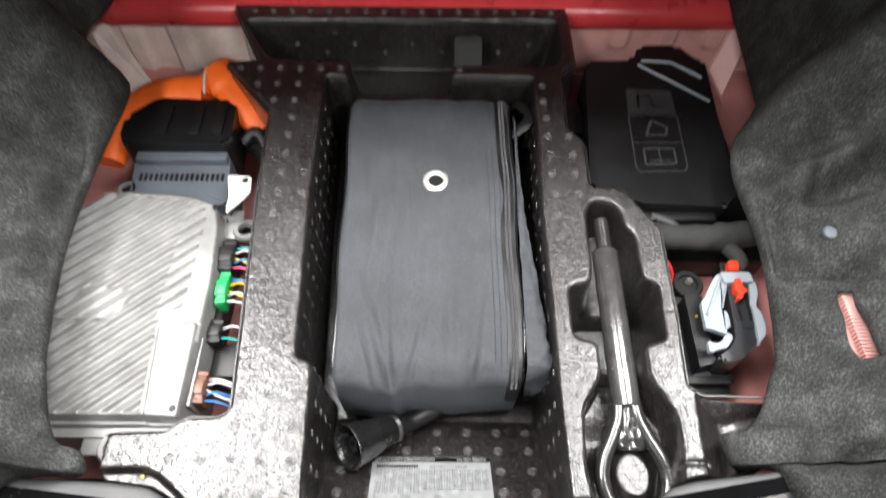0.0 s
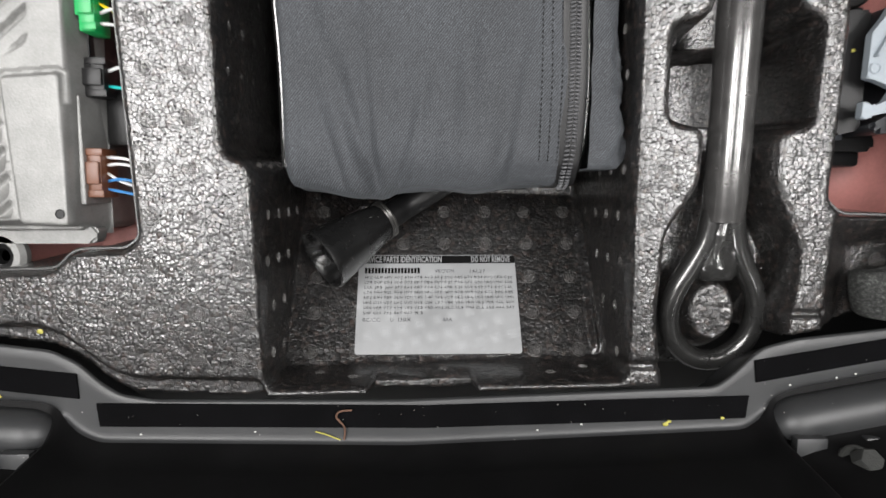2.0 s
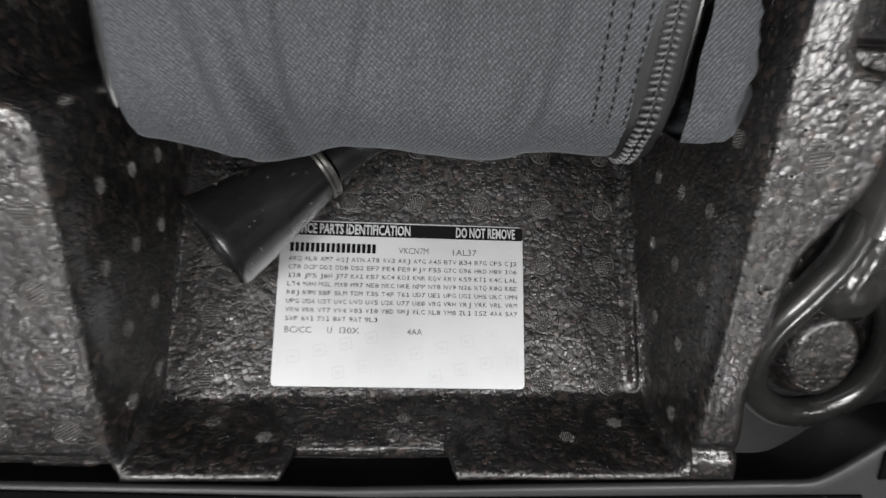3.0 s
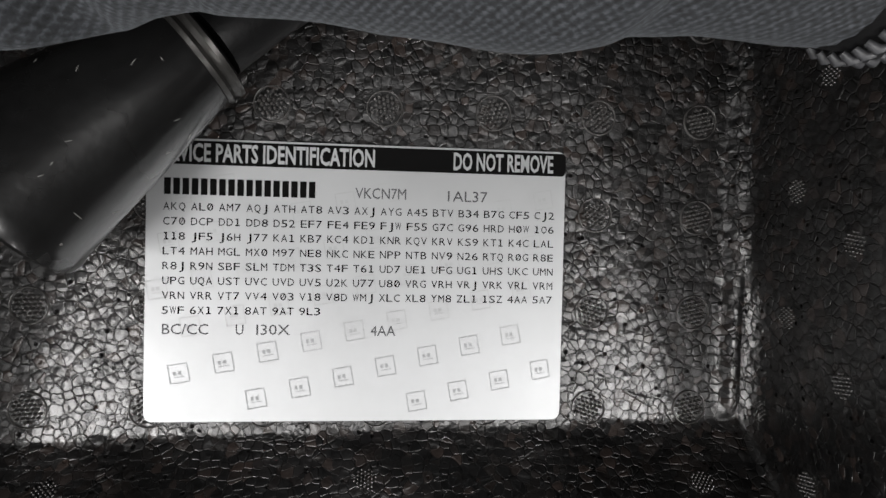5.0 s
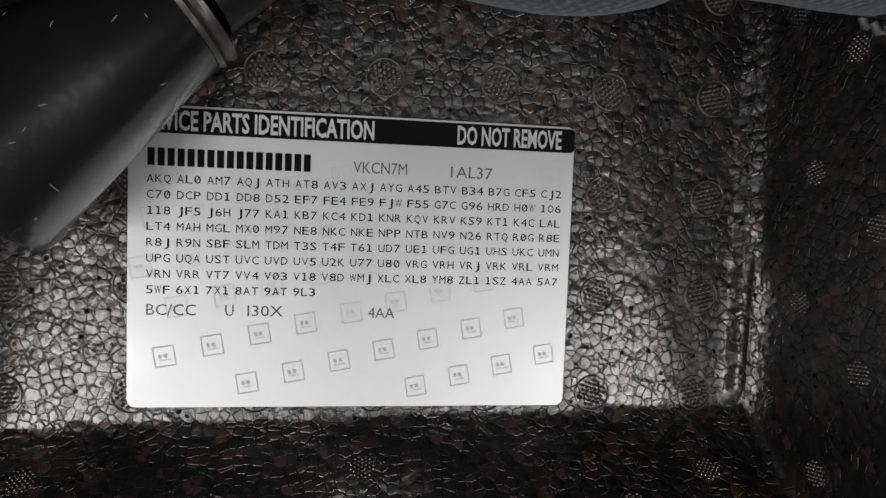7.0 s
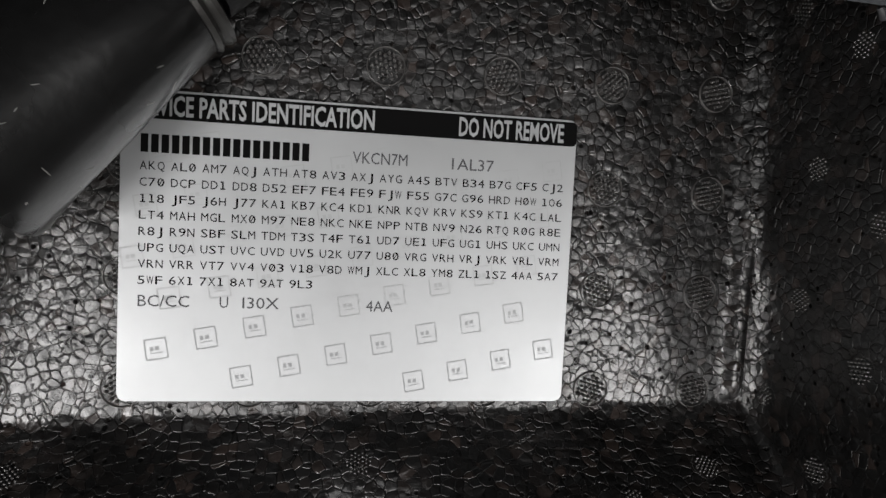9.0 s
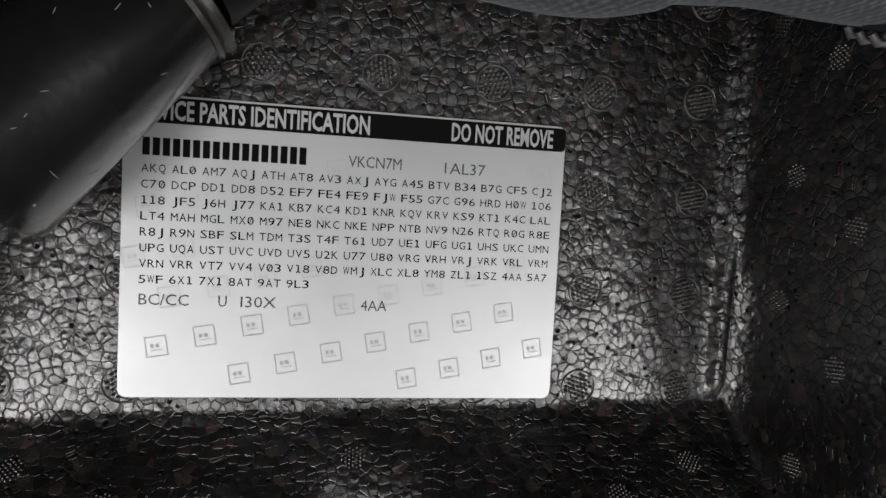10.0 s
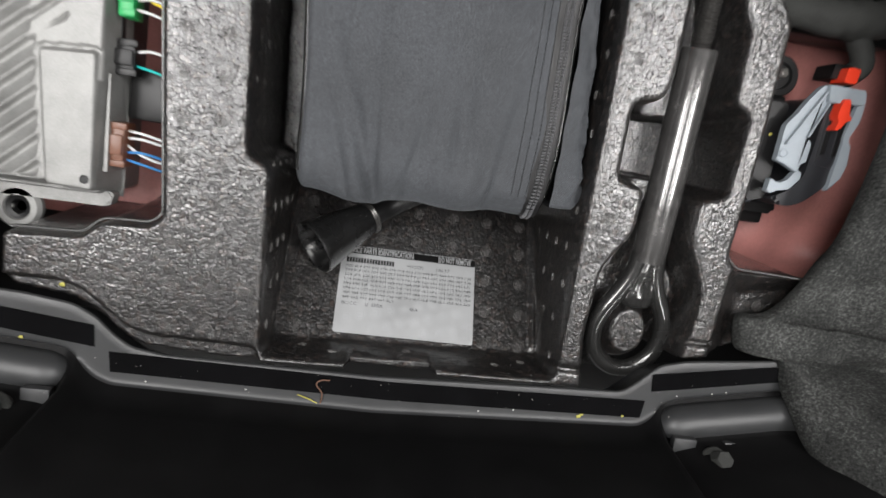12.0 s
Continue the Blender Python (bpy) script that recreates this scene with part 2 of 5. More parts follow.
# ---- shape helpers ----
def as_mesh(name, bm, mat, smooth=True, angle=40):
    me = bpy.data.meshes.new(name)
    bm.normal_update()
    if smooth:
        for f in bm.faces:
            f.smooth = True
        for e in bm.edges:
            if len(e.link_faces) == 2 and e.calc_face_angle(0) > radians(angle):
                e.smooth = False
    bm.to_mesh(me)
    bm.free()
    me.materials.append(mat)
    return me


def thing(name, label, category, base=(0, 0, 0), group="", kind=""):
    ob = new(name)
    ob.location = base
    ob.empty_display_size = 0.02
    return tagged(ob, label, category, group, kind)


def stand(o):
    """The pose of an object in the world."""
    m = o.matrix_parent_inverse @ o.matrix_basis
    return stand(o.parent) @ m if o.parent else o.matrix_basis.copy()


def under(ob, parent):
    """Makes ob a part of parent, where it stands."""
    ob.parent = parent
    ob.matrix_parent_inverse = stand(parent).inverted_safe()
    return ob


def part(name, bm, mat, parent=None, label="", smooth=True, angle=40):
    ob = new(name, as_mesh(name, bm, mat, smooth, angle))
    if parent:
        under(ob, parent)
    return tagged(ob, label)


def solid(name, bm, mat, label, category, group="", kind="", angle=40):
    ob = new(name, as_mesh(name, bm, mat, True, angle))
    return tagged(ob, label, category, group, kind)


def box(bm, lo, hi, bevel=0.0, m=None, seg=2):
    lo, hi = Vector(lo), Vector(hi)
    made = bmesh.ops.create_cube(bm, size=1.0, matrix=Matrix.Translation((lo + hi) / 2) @ Matrix.Diagonal((*(hi - lo), 1)))
    verts = made["verts"]
    if bevel:
        edges = list({e for v in verts for e in v.link_edges})
        out = bmesh.ops.bevel(bm, geom=edges, offset=bevel, segments=seg, affect="EDGES", profile=0.6)
        verts = list({v for f in out["faces"] for v in f.verts} | {v for v in verts if v.is_valid})
    if m is not None:
        bmesh.ops.transform(bm, matrix=m, verts=verts)
    return verts


def boxed(lo, hi, bevel=0.0, m=None):
    bm = bmesh.new()
    box(bm, lo, hi, bevel, m)
    return bm


def prism(bm, outline, z0, z1, bevel=0.0, m=None):
    """A flat outline raised from z0 to z1."""
    low = [bm.verts.new((x, y, z0)) for x, y in outline]
    high = [bm.verts.new((x, y, z1)) for x, y in outline]
    n = len(outline)
    area = sum(outline[i][0] * outline[(i + 1) % n][1] - outline[(i + 1) % n][0] * outline[i][1] for i in range(n))
    if area < 0:
        low.reverse(), high.reverse()
    top = bm.faces.new(high)
    bm.faces.new(low[::-1])
    for i in range(n):
        bm.faces.new((low[i], low[(i + 1) % n], high[(i + 1) % n], high[i]))
    verts = low + high
    if bevel:
        out = bmesh.ops.bevel(bm, geom=list(top.edges), offset=bevel, segments=2, affect="EDGES")
        verts = list({v for f in out["faces"] for v in f.verts} | {v for v in verts if v.is_valid})
    if m is not None:
        bmesh.ops.transform(bm, matrix=m, verts=verts)
    return verts


def smooth_path(points, steps=8):
    """A Catmull-Rom curve through points."""
    p = [Vector(q) for q in points]
    p = [2 * p[0] - p[1]] + p + [2 * p[-1] - p[-2]]
    out = []
    for i in range(1, len(p) - 2):
        for k in range(steps):
            t = k / steps
            a, b, c, d = p[i - 1], p[i], p[i + 1], p[i + 2]
            out.append(0.5 * (2 * b + (c - a) * t + (2 * a - 5 * b + 4 * c - d) * t * t + (3 * b - a - 3 * c + d) * t ** 3))
    return out + [p[-2]]


def tube(bm, path, radii, sides=12, closed=False, squash=1.0):
    """A tube along a path; radii one number or one for each point."""
    path = [Vector(q) for q in path]
    n = len(path)
    radii = [radii] * n if isinstance(radii, (int, float)) else radii
    rings, up = [], None
    for i, p in enumerate(path):
        a = path[(i - 1) % n] if closed or i else path[i]
        b = path[(i + 1) % n] if closed or i < n - 1 else path[i]
        d = (b - a).normalized()
        if up is None:
            up = Vector((0, 0, 1)) if abs(d.z) < 0.9 else Vector((0, 1, 0))
        side = d.cross(up).normalized()
        up = side.cross(d).normalized()
        rings.append([bm.verts.new(p + radii[i] * (math.cos(2 * math.pi * k / sides) * side + squash * math.sin(2 * math.pi * k / sides) * up)) for k in range(sides)])
    for i in range(n if closed else n - 1):
        r, s = rings[i], rings[(i + 1) % n]
        for k in range(sides):
            bm.faces.new((r[k], s[k], s[(k + 1) % sides], r[(k + 1) % sides]))
    if not closed:
        bm.faces.new(rings[0])
        bm.faces.new(rings[-1][::-1])
    return rings


def lathe(bm, profile, origin, axis, sides=32):
    """Turns (distance along axis, radius) pairs round an axis."""
    m = Matrix.Translation(origin) @ Vector(axis).to_track_quat("Z", "Y").to_matrix().to_4x4()
    rings = []
    for d, r in profile:
        rings.append([bm.verts.new(m @ Vector((r * math.cos(2 * math.pi * k / sides), r * math.sin(2 * math.pi * k / sides), d))) for k in range(sides)])
    for r, s in zip(rings, rings[1:]):
        for k in range(sides):
            bm.faces.new((r[k], r[(k + 1) % sides], s[(k + 1) % sides], s[k]))
    for ring, rad in ((rings[0][::-1], profile[0][1]), (rings[-1], profile[-1][1])):
        if rad > 1e-6:
            bm.faces.new(ring)
    bmesh.ops.recalc_face_normals(bm, faces=bm.faces[:])


def rounded(points, r, steps=5):
    """A closed outline with its corners rounded to about r."""
    out, n = [], len(points)
    for i in range(n):
        a, b, c = (np.array(points[k % n], float) for k in (i - 1, i, i + 1))
        da, dc = np.linalg.norm(a - b), np.linalg.norm(c - b)
        k = min(r, da * 0.45, dc * 0.45)
        p, q = b + (a - b) / da * k, b + (c - b) / dc * k
        for s in range(steps + 1):
            t = s / steps
            out.append(tuple((1 - t) ** 2 * p + 2 * t * (1 - t) * b + t * t * q))
    return out


def inside(points, X, Y):
    """Signed distance to a closed outline, positive inside it."""
    P = np.array(points)
    best, flag = np.full(X.shape, 1e9), np.zeros(X.shape, bool)
    for (x0, y0), (x1, y1) in zip(P, np.roll(P, -1, 0)):
        dx, dy = x1 - x0, y1 - y0
        t = np.clip(((X - x0) * dx + (Y - y0) * dy) / (dx * dx + dy * dy + 1e-18), 0, 1)
        best = np.minimum(best, (X - x0 - t * dx) ** 2 + (Y - y0 - t * dy) ** 2)
        if dy:
            flag ^= ((Y < y0) != (Y < y1)) & (X < x0 + (Y - y0) / dy * dx)
    return np.where(flag, 1, -1) * np.sqrt(best)


def smax(a, b, k):
    h = np.clip(0.5 + 0.5 * (a - b) / k, 0, 1)
    return b + (a - b) * h + k * h * (1 - h)


def fall(s, r, steep):
    """The height of a wall that falls where s > 0, with its upper edge rounded to r."""
    u = np.clip(s + r, 0, r)
    return np.where(s < 0, -(r - np.sqrt(np.maximum(r * r - u * u, 0))), -r - steep * np.maximum(s, 0))


def sheet(name, xs, ys, Z, keep, mat, angle=180):
    """A height field as a mesh; keep marks the quads that stay."""
    nx, ny = len(xs), len(ys)
    X, Y = np.meshgrid(xs, ys)
    co = np.stack([X, Y, Z], -1).reshape(-1, 3)
    I = np.arange(nx * ny).reshape(ny, nx)
    quads = np.stack([I[:-1, :-1], I[:-1, 1:], I[1:, 1:], I[1:, :-1]], -1)[keep]
    used = np.unique(quads)
    back = np.zeros(nx * ny, int)
    back[used] = np.arange(len(used))
    me = bpy.data.meshes.new(name)
    me.from_pydata(co[used].tolist(), [], back[quads].tolist())
    me.polygons.foreach_set("use_smooth", [True] * len(me.polygons))
    me.materials.append(mat)
    me.update()
    return me


# ---- setting: garage shell, red body floor and bulkhead ----
BRACE_LEFT = [(-0.4850, 0.553, -0.045), (-0.4600, 0.553, -0.032), (-0.4097, 0.5082, -0.115), (-0.4436, 0.4972, -0.115)]
BRACE_RIGHT = [(0.3509, 0.553, -0.040), (0.3807, 0.553, -0.0797), (0.3460, 0.4885, -0.115), (0.3435, 0.5489, -0.115)]


def setting():
    for name, lo, hi in (
        ("floor", (-3, -3, -0.9), (3, 3, -0.8)),
        ("ceiling", (-3, -3, 2.3), (3, 3, 2.4)),
        ("wall_north", (-3, 3, -0.9), (3, 3.1, 2.4)),
        ("wall_south", (-3, -3.1, -0.9), (3, -3, 2.4)),
        ("wall_east", (3, -3, -0.9), (3.1, 3, 2.4)),
        ("wall_west", (-3.1, -3, -0.9), (-3, 3, 2.4)),
    ):
        tagged(part(name, boxed(lo, hi), PAINTED_WALL), "plain grey painted garage surface", name.split("_")[0], kind="structure")

    # pressed floor of the trunk with shallow swages
    xs, ys = np.linspace(-0.52, 0.52, 180), np.linspace(0.008, 0.575, 160)
    X, Y = np.meshgrid(xs, ys)
    Z = -0.125 + 0.012 * np.exp(-((X - 0.27) / 0.025) ** 2 - ((Y - 0.07) / 0.03) ** 2) + 0.02 * np.exp(-((X - 0.33) / 0.03) ** 2 - ((Y - 0.05) / 0.02) ** 2)
    Z = Z + 0.004 * np.sin(X * 60) * np.sin(Y * 45) + 0.05 * np.clip((np.abs(X) - 0.40) / 0.12, 0, 1) ** 2
    Z = Z + 0.012 * np.exp(-((X + 0.29) / 0.05) ** 2 - ((Y - 0.02) / 0.025) ** 2)
    keep = np.ones((len(ys) - 1, len(xs) - 1), bool)
    tagged(new("trunk_floor", sheet("trunk_floor", xs, ys, Z, keep, DULL_RED)), "dull red painted pressed steel trunk floor", "car floor", kind="structure")

    tagged(part("floor_pan", boxed((-0.52, -0.16, -0.15), (0.52, 0.010, -0.13), 0.002), BLACK), "plain black floor pan under the sill", "car floor", kind="structure")

    # bulkhead with a bright red rail and upright swages
    wall = thing("wall_bulkhead", "red and beige oversprayed steel bulkhead panel with pressed ribs", "car panel", (0, 0.58, -0.125), kind="structure")
    bm = bmesh.new()
    xs, zs = np.linspace(-0.52, 0.52, 360), np.linspace(-0.21, -0.045, 66)
    rows = []
    for z in zs:
        row = []
        for x in xs:
            d = 0.0
            for cx in (-0.4310, -0.3710, 0.2100, 0.2724, 0.3358):
                foot = -0.143 if cx < 0 else -0.085
                mid = max(foot + 0.012, min(-0.055, z))
                w = math.hypot(x - cx, z - mid) / 0.0155
                if w < 1:
                    d = max(d, 0.008 * min(1, 3.2 * (1 - w)))
            row.append(bm.verts.new((x, 0.56 - d, z)))
        rows.append(row)
    for a, b in zip(rows, rows[1:]):
        for i in range(len(xs) - 1):
            bm.faces.new((a[i], a[i + 1], b[i + 1], b[i]))
    bmesh.ops.recalc_face_normals(bm, faces=bm.faces[:])
    right = [f for f in bm.faces if f.calc_center_median().x > -0.08]
    other = bmesh.new()
    for f in right:
        other.faces.new([other.verts.new(v.co) for v in f.verts])
    bmesh.ops.remove_doubles(other, verts=other.verts[:], dist=1e-6)
    bmesh.ops.delete(bm, geom=right, context="FACES")
    part("ribbed_panel", bm, BEIGE, wall, "beige and pink oversprayed ribbed steel", angle=80)
    part("ribbed_panel", other, PINK, wall, "pink oversprayed ribbed steel", angle=80)
    bm = bmesh.new()
    tube(bm, [(-0.52, 0.565, -0.035), (0.52, 0.565, -0.035)], 0.021, 20)
    part("rail", bm, RED, wall, "bright red painted steel rail")
    shelf = boxed((-0.75, 0.315, 0.245), (0.75, 1.2, 0.275), 0.004)
    tagged(part("wall_parcel_shelf", shelf, BLACK), "plain dark underside of the rear parcel shelf", "car panel", kind="structure")
    # unseen slabs added at either side to keep lamp light off the upper carpets
    for name, lo, hi in (("wall_quarter_west", (-0.80, 0.25, 0.245), (-0.40, 0.313, 0.275)), ("wall_quarter_east", (0.31, 0.205, 0.245), (0.80, 0.313, 0.275))):
        tagged(part(name, boxed(lo, hi, 0.004), BLACK), "plain dark unseen slab added to shade the side carpet", "car panel", kind="structure")
    bm = boxed((-0.52, 0.565, -0.03), (0.52, 0.62, 0.244), 0.004)
    part("upper_panel", bm, RED, wall, "bright red painted steel")
    # slanted flat side members that brace the bulkhead
    for name, quad in (("beige", BRACE_LEFT), ("pink", BRACE_RIGHT)):
        bm = bmesh.new()
        q = [Vector(c) for c in quad]
        n = (q[1] - q[0]).cross(q[3] - q[0]).normalized()
        n = n if n.z > 0 else -n
        low, high = [bm.verts.new(c - n * 0.006) for c in q], [bm.verts.new(c) for c in q]
        bm.faces.new(high)
        bm.faces.new(low[::-1])
        for k in range(4):
            bm.faces.new((low[k], low[(k + 1) % 4], high[(k + 1) % 4], high[k]))
        bmesh.ops.recalc_face_normals(bm, faces=bm.faces[:])
        bmesh.ops.bevel(bm, geom=bm.edges[:], offset=0.002, segments=2, affect="EDGES")
        part("brace", bm, BEIGE if name == "beige" else PINK, wall, name + " oversprayed flat steel brace", angle=30)


setting()


# ---- bead foam tray ----
OUTLINE = [(-0.275, -0.0185), (-0.236, -0.0235), (-0.222, -0.0305), (-0.209, -0.0425), (-0.196, -0.0495), (-0.15, -0.0518), (0.116, -0.0455), (0.126, -0.036), (0.140, -0.022), (0.158, -0.018), (0.197, -0.012), (0.215, -0.004), (0.243, 0.006), (0.2435, 0.02), (0.2435, 0.0425), (0.18, 0.0444), (0.1704, 0.0535), (0.1746, 0.115), (0.1775, 0.203), (0.1505, 0.2486), (0.1184, 0.252), (0.120, 0.310), (0.104, 0.330), (0.108, 0.415), (0.124, 0.43), (0.124, 0.525), (-0.274, 0.528), (-0.228, 0.43), (-0.265, 0.427), (-0.2057, 0.355), (-0.2014, 0.2486), (-0.187, 0.033), (-0.195, 0.0262), (-0.222, 0.0255), (-0.232, 0.0155), (-0.275, 0.0142)]
MAIN = [(-0.124, -0.0465), (-0.1285, 0.072), (-0.1425, 0.077), (-0.1504, 0.248), (-0.1526, 0.405), (0.0761, 0.405), (0.070, 0.248), (0.0685, 0.076), (0.0675, -0.0425)]
PASSAGE = [(-0.130, 0.385), (-0.127, 0.44), (-0.0136, 0.44), (-0.0136, 0.385)]
BACK_TRAY = [(-0.258, 0.500), (-0.218, 0.432), (0.098, 0.420), (0.112, 0.440), (0.112, 0.503)]
HOOK_BED = [(0.089, -0.06), (0.083, -0.01), (0.086, 0.036), (0.103, 0.061), (0.105, 0.0905), (0.0855, 0.0945), (0.0865, 0.142), (0.105, 0.146), (0.1095, 0.16), (0.1105, 0.222), (0.118, 0.2345), (0.135, 0.2345), (0.1435, 0.222), (0.1435, 0.206), (0.151, 0.198), (0.151, 0.150), (0.1638, 0.1455), (0.160, 0.093), (0.142, 0.089), (0.141, 0.061), (0.157, 0.029), (0.1555, 0.003), (0.1525, -0.014), (0.1525, -0.06)]
NOTCHES = [(0.0855, 0.0945), (0.0865, 0.142), (0.1638, 0.1455), (0.160, 0.093)]
FRONT_LEDGE = [(-0.29, -0.0125), (-0.245, -0.0115), (-0.231, -0.0155), (-0.216, -0.027), (-0.2027, -0.0374), (-0.190, -0.0405), (-0.1249, -0.0420), (-0.1249, -0.07), (-0.29, -0.07)]
RIGHT_PAD = [(0.176, 0.046), (0.26, 0.06), (0.26, -0.06), (0.169, -0.06)]
SCOOP = [(-0.0685, -0.0390), (-0.0148, -0.0375), (-0.0100, -0.055), (-0.0720, -0.055)]
FLOOR_Z = -0.108


def slope(y, x=-0.03):
    """The height of the sloping floor that carries the paper label."""
    return -0.0412 - 0.0157 * (x + 0.0823) - 0.6905 * (y + 0.0389)


def tray_height(X, Y):
    """The height of the tray's upper side; far below where it ends."""
    top = 0.0006 * np.sin(X * 41 + 1.3) * np.sin(Y * 37)

    def recess(Z, outline, floor, r=0.003, steep=14.0, corner=0.006, fillet=0.006):
        s = inside(rounded(outline, corner), X, Y)
        return np.minimum(Z, smax(fall(s, r, steep), floor + 0 * X, fillet))

    Z = top
    Z = np.minimum(Z, top + recess(0 * X, FRONT_LEDGE, -0.0085, 0.0028, 4.0, 0.008, 0.003))
    Z = recess(Z, RIGHT_PAD, -0.024, 0.004, 0.95, 0.004, 0.003)
    Z = recess(Z, HOOK_BED, -0.040 - 0.012 * np.clip((0.05 - Y) / 0.08, 0, 1) + 0.010 * np.exp(-((Y - 0.014) / 0.018) ** 2) - 0.014 * np.clip((Y - 0.066) / 0.016, 0, 1), 0.0048, 9.0, 0.007, 0.008)
    e = ((X - 0.1222) / 0.0155) ** 2 + ((Y + 0.010) / 0.020) ** 2
    Z = np.where(e < 2.5, np.maximum(Z, -0.0235 - 0.02 * np.clip(e - 0.6, 0, None)), Z)
    Z = recess(Z, NOTCHES, -0.085, 0.002, 18.0, 0.005, 0.004)
    Z = recess(Z, BACK_TRAY, -0.07, 0.004, 9.0, 0.012, 0.01)
    Z = recess(Z, PASSAGE, -0.05, 0.005, 9.0, 0.008, 0.008)
    Z = recess(Z, SCOOP, -0.013, 0.002, 6.0, 0.006, 0.004)
    Z = recess(Z, MAIN, np.maximum(slope(Y, X), FLOOR_Z), 0.0042, 22.0, 0.006, 0.007)
    # rounded rib where the slope meets the right-hand wall
    wall = 0.0675 + 0.008 * (Y + 0.0425) - 0.0035
    Z = Z + 0.0044 * np.exp(-((X - wall + 0.0012) / 0.0026) ** 2) * np.clip((Y + 0.040) / 0.006, 0, 1) * np.clip((0.075 - Y) / 0.01, 0, 1) * (X > 0.045) * np.clip((wall + 0.0040 - X) / 0.002, 0, 1)
    # small grooves that set off the feet of the two narrow strips
    Z = Z - 0.0026 * np.exp(-((Y + 0.0068) / 0.0020) ** 2) * (X > 0.146) * (X < 0.176) * (Z > -0.02)
    Z = Z - 0.0026 * np.exp(-((Y + 0.0345) / 0.0020) ** 2) * (X > 0.066) * (X < 0.090) * (Z > -0.02)
    s = -inside(rounded(OUTLINE, 0.005), X, Y)
    return np.minimum(Z, fall(s, 0.0025, 24.0))


def foam_tray():
    tray = thing("foam_tray", "black moulded bead foam trunk tray with tool recesses", "foam tray", (-0.05, 0.2, -0.12))
    step = 0.00125
    xs, ys = np.arange(-0.285, 0.2451, step), np.arange(-0.058, 0.5351, step)
    X, Y = np.meshgrid(xs, ys)
    Z = tray_height(X, Y)
    corner = np.maximum.reduce([Z[:-1, :-1], Z[1:, :-1], Z[:-1, 1:], Z[1:, 1:]])
    Z = np.maximum(Z, -0.118)
    body = new("tray_body", sheet("tray_body", xs, ys, Z, corner > -0.1179, FOAM))
    under(body, tray)
    # moulded flash line with fine teeth along the outer edge
    ring = rounded(OUTLINE, 0.005, 4)
    bm = bmesh.new()
    pts = [Vector((x, y, 0)) for x, y in ring]
    fine = []
    for a, b in zip(pts, pts[1:] + pts[:1]):
        k = max(1, int((b - a).length / 0.0011))
        fine += [a.lerp(b, i / k) for i in range(k)]
    n = len(fine)
    path = []
    for i, p in enumerate(fine):
        d = (fine[(i + 3) % n] - fine[i - 3]).normalized()
        if p.y > 0.0405 or (p.y > 0.0135 and p.x < 0):
            path.append(p + Vector((d.y, -d.x, 0)) * (0.0019 + 0.0003 * (i % 2)) + Vector((0, 0, -0.0072)))
    tube(bm, path, [0.0008 + 0.00035 * (i % 2) for i in range(len(path))], 6)
    part("flash_line", bm, SMOOTH_FOAM, tray, "finely toothed foam flash edge")
    return tray


TRAY = foam_tray()


def vent_mesh(tall):
    """A round moulding vent: a thin raised ring round a field of small domed pips, standing on the foam."""
    bm = bmesh.new()
    n = 22
    rings = [[bm.verts.new((r * math.cos(2 * math.pi * k / n), r * math.sin(2 * math.pi * k / n), z)) for k in range(n)] for r, z in ((0.00410, -0.0005), (0.00422, 0.00004), (0.00432, 0.00004), (0.00446, -0.0005))]
    for a, b in zip(rings, rings[1:]):
        for k in range(n):
            bm.faces.new((a[k], b[k], b[(k + 1) % n], a[(k + 1) % n]))
    for i in range(-4, 5):
        for j in range(-4, 5):
            x, y = (i + 0.5 * (j % 2)) * 0.00117, j * 0.00101
            if x * x + y * y > 0.0032 ** 2:
                continue
            levels = [[bm.verts.new((x + r * math.cos(a), y + r * math.sin(a), z)) for a in np.arange(7) * math.tau / 7] for r, z in ((0.00042, -0.0005), (0.00037, tall * 0.4), (0.00023, tall * 0.85))]
            tip = bm.verts.new((x, y, tall))
            for lo, hi in zip(levels, levels[1:]):
                for k in range(7):
                    bm.faces.new((lo[k], lo[(k + 1) % 7], hi[(k + 1) % 7], hi[k]))
            for k in range(7):
                bm.faces.new((levels[-1][k], levels[-1][(k + 1) % 7], tip))
    bmesh.ops.recalc_face_normals(bm, faces=bm.faces[:])
    return as_mesh("vent", bm, VENT_SKIN, True, 80)


# ---- sloping floor label ----
def slope_frame():
    """Corner of the paper label, its ways across and up, and its normal."""
    a, b, c = Vector((-0.0823, -0.0389, -0.0404)), Vector((0.0177, -0.0389, -0.0420)), Vector((0.0174, 0.0161, -0.0800))
    u = (b - a).normalized()
    n = u.cross(c - b).normalized()
    v = n.cross(u)
    return Matrix(((u.x, v.x, n.x, a.x), (u.y, v.y, n.y, a.y), (u.z, v.z, n.z, a.z), (0, 0, 0, 1)))


LABEL_W, LABEL_H = 0.1000, 0.0668


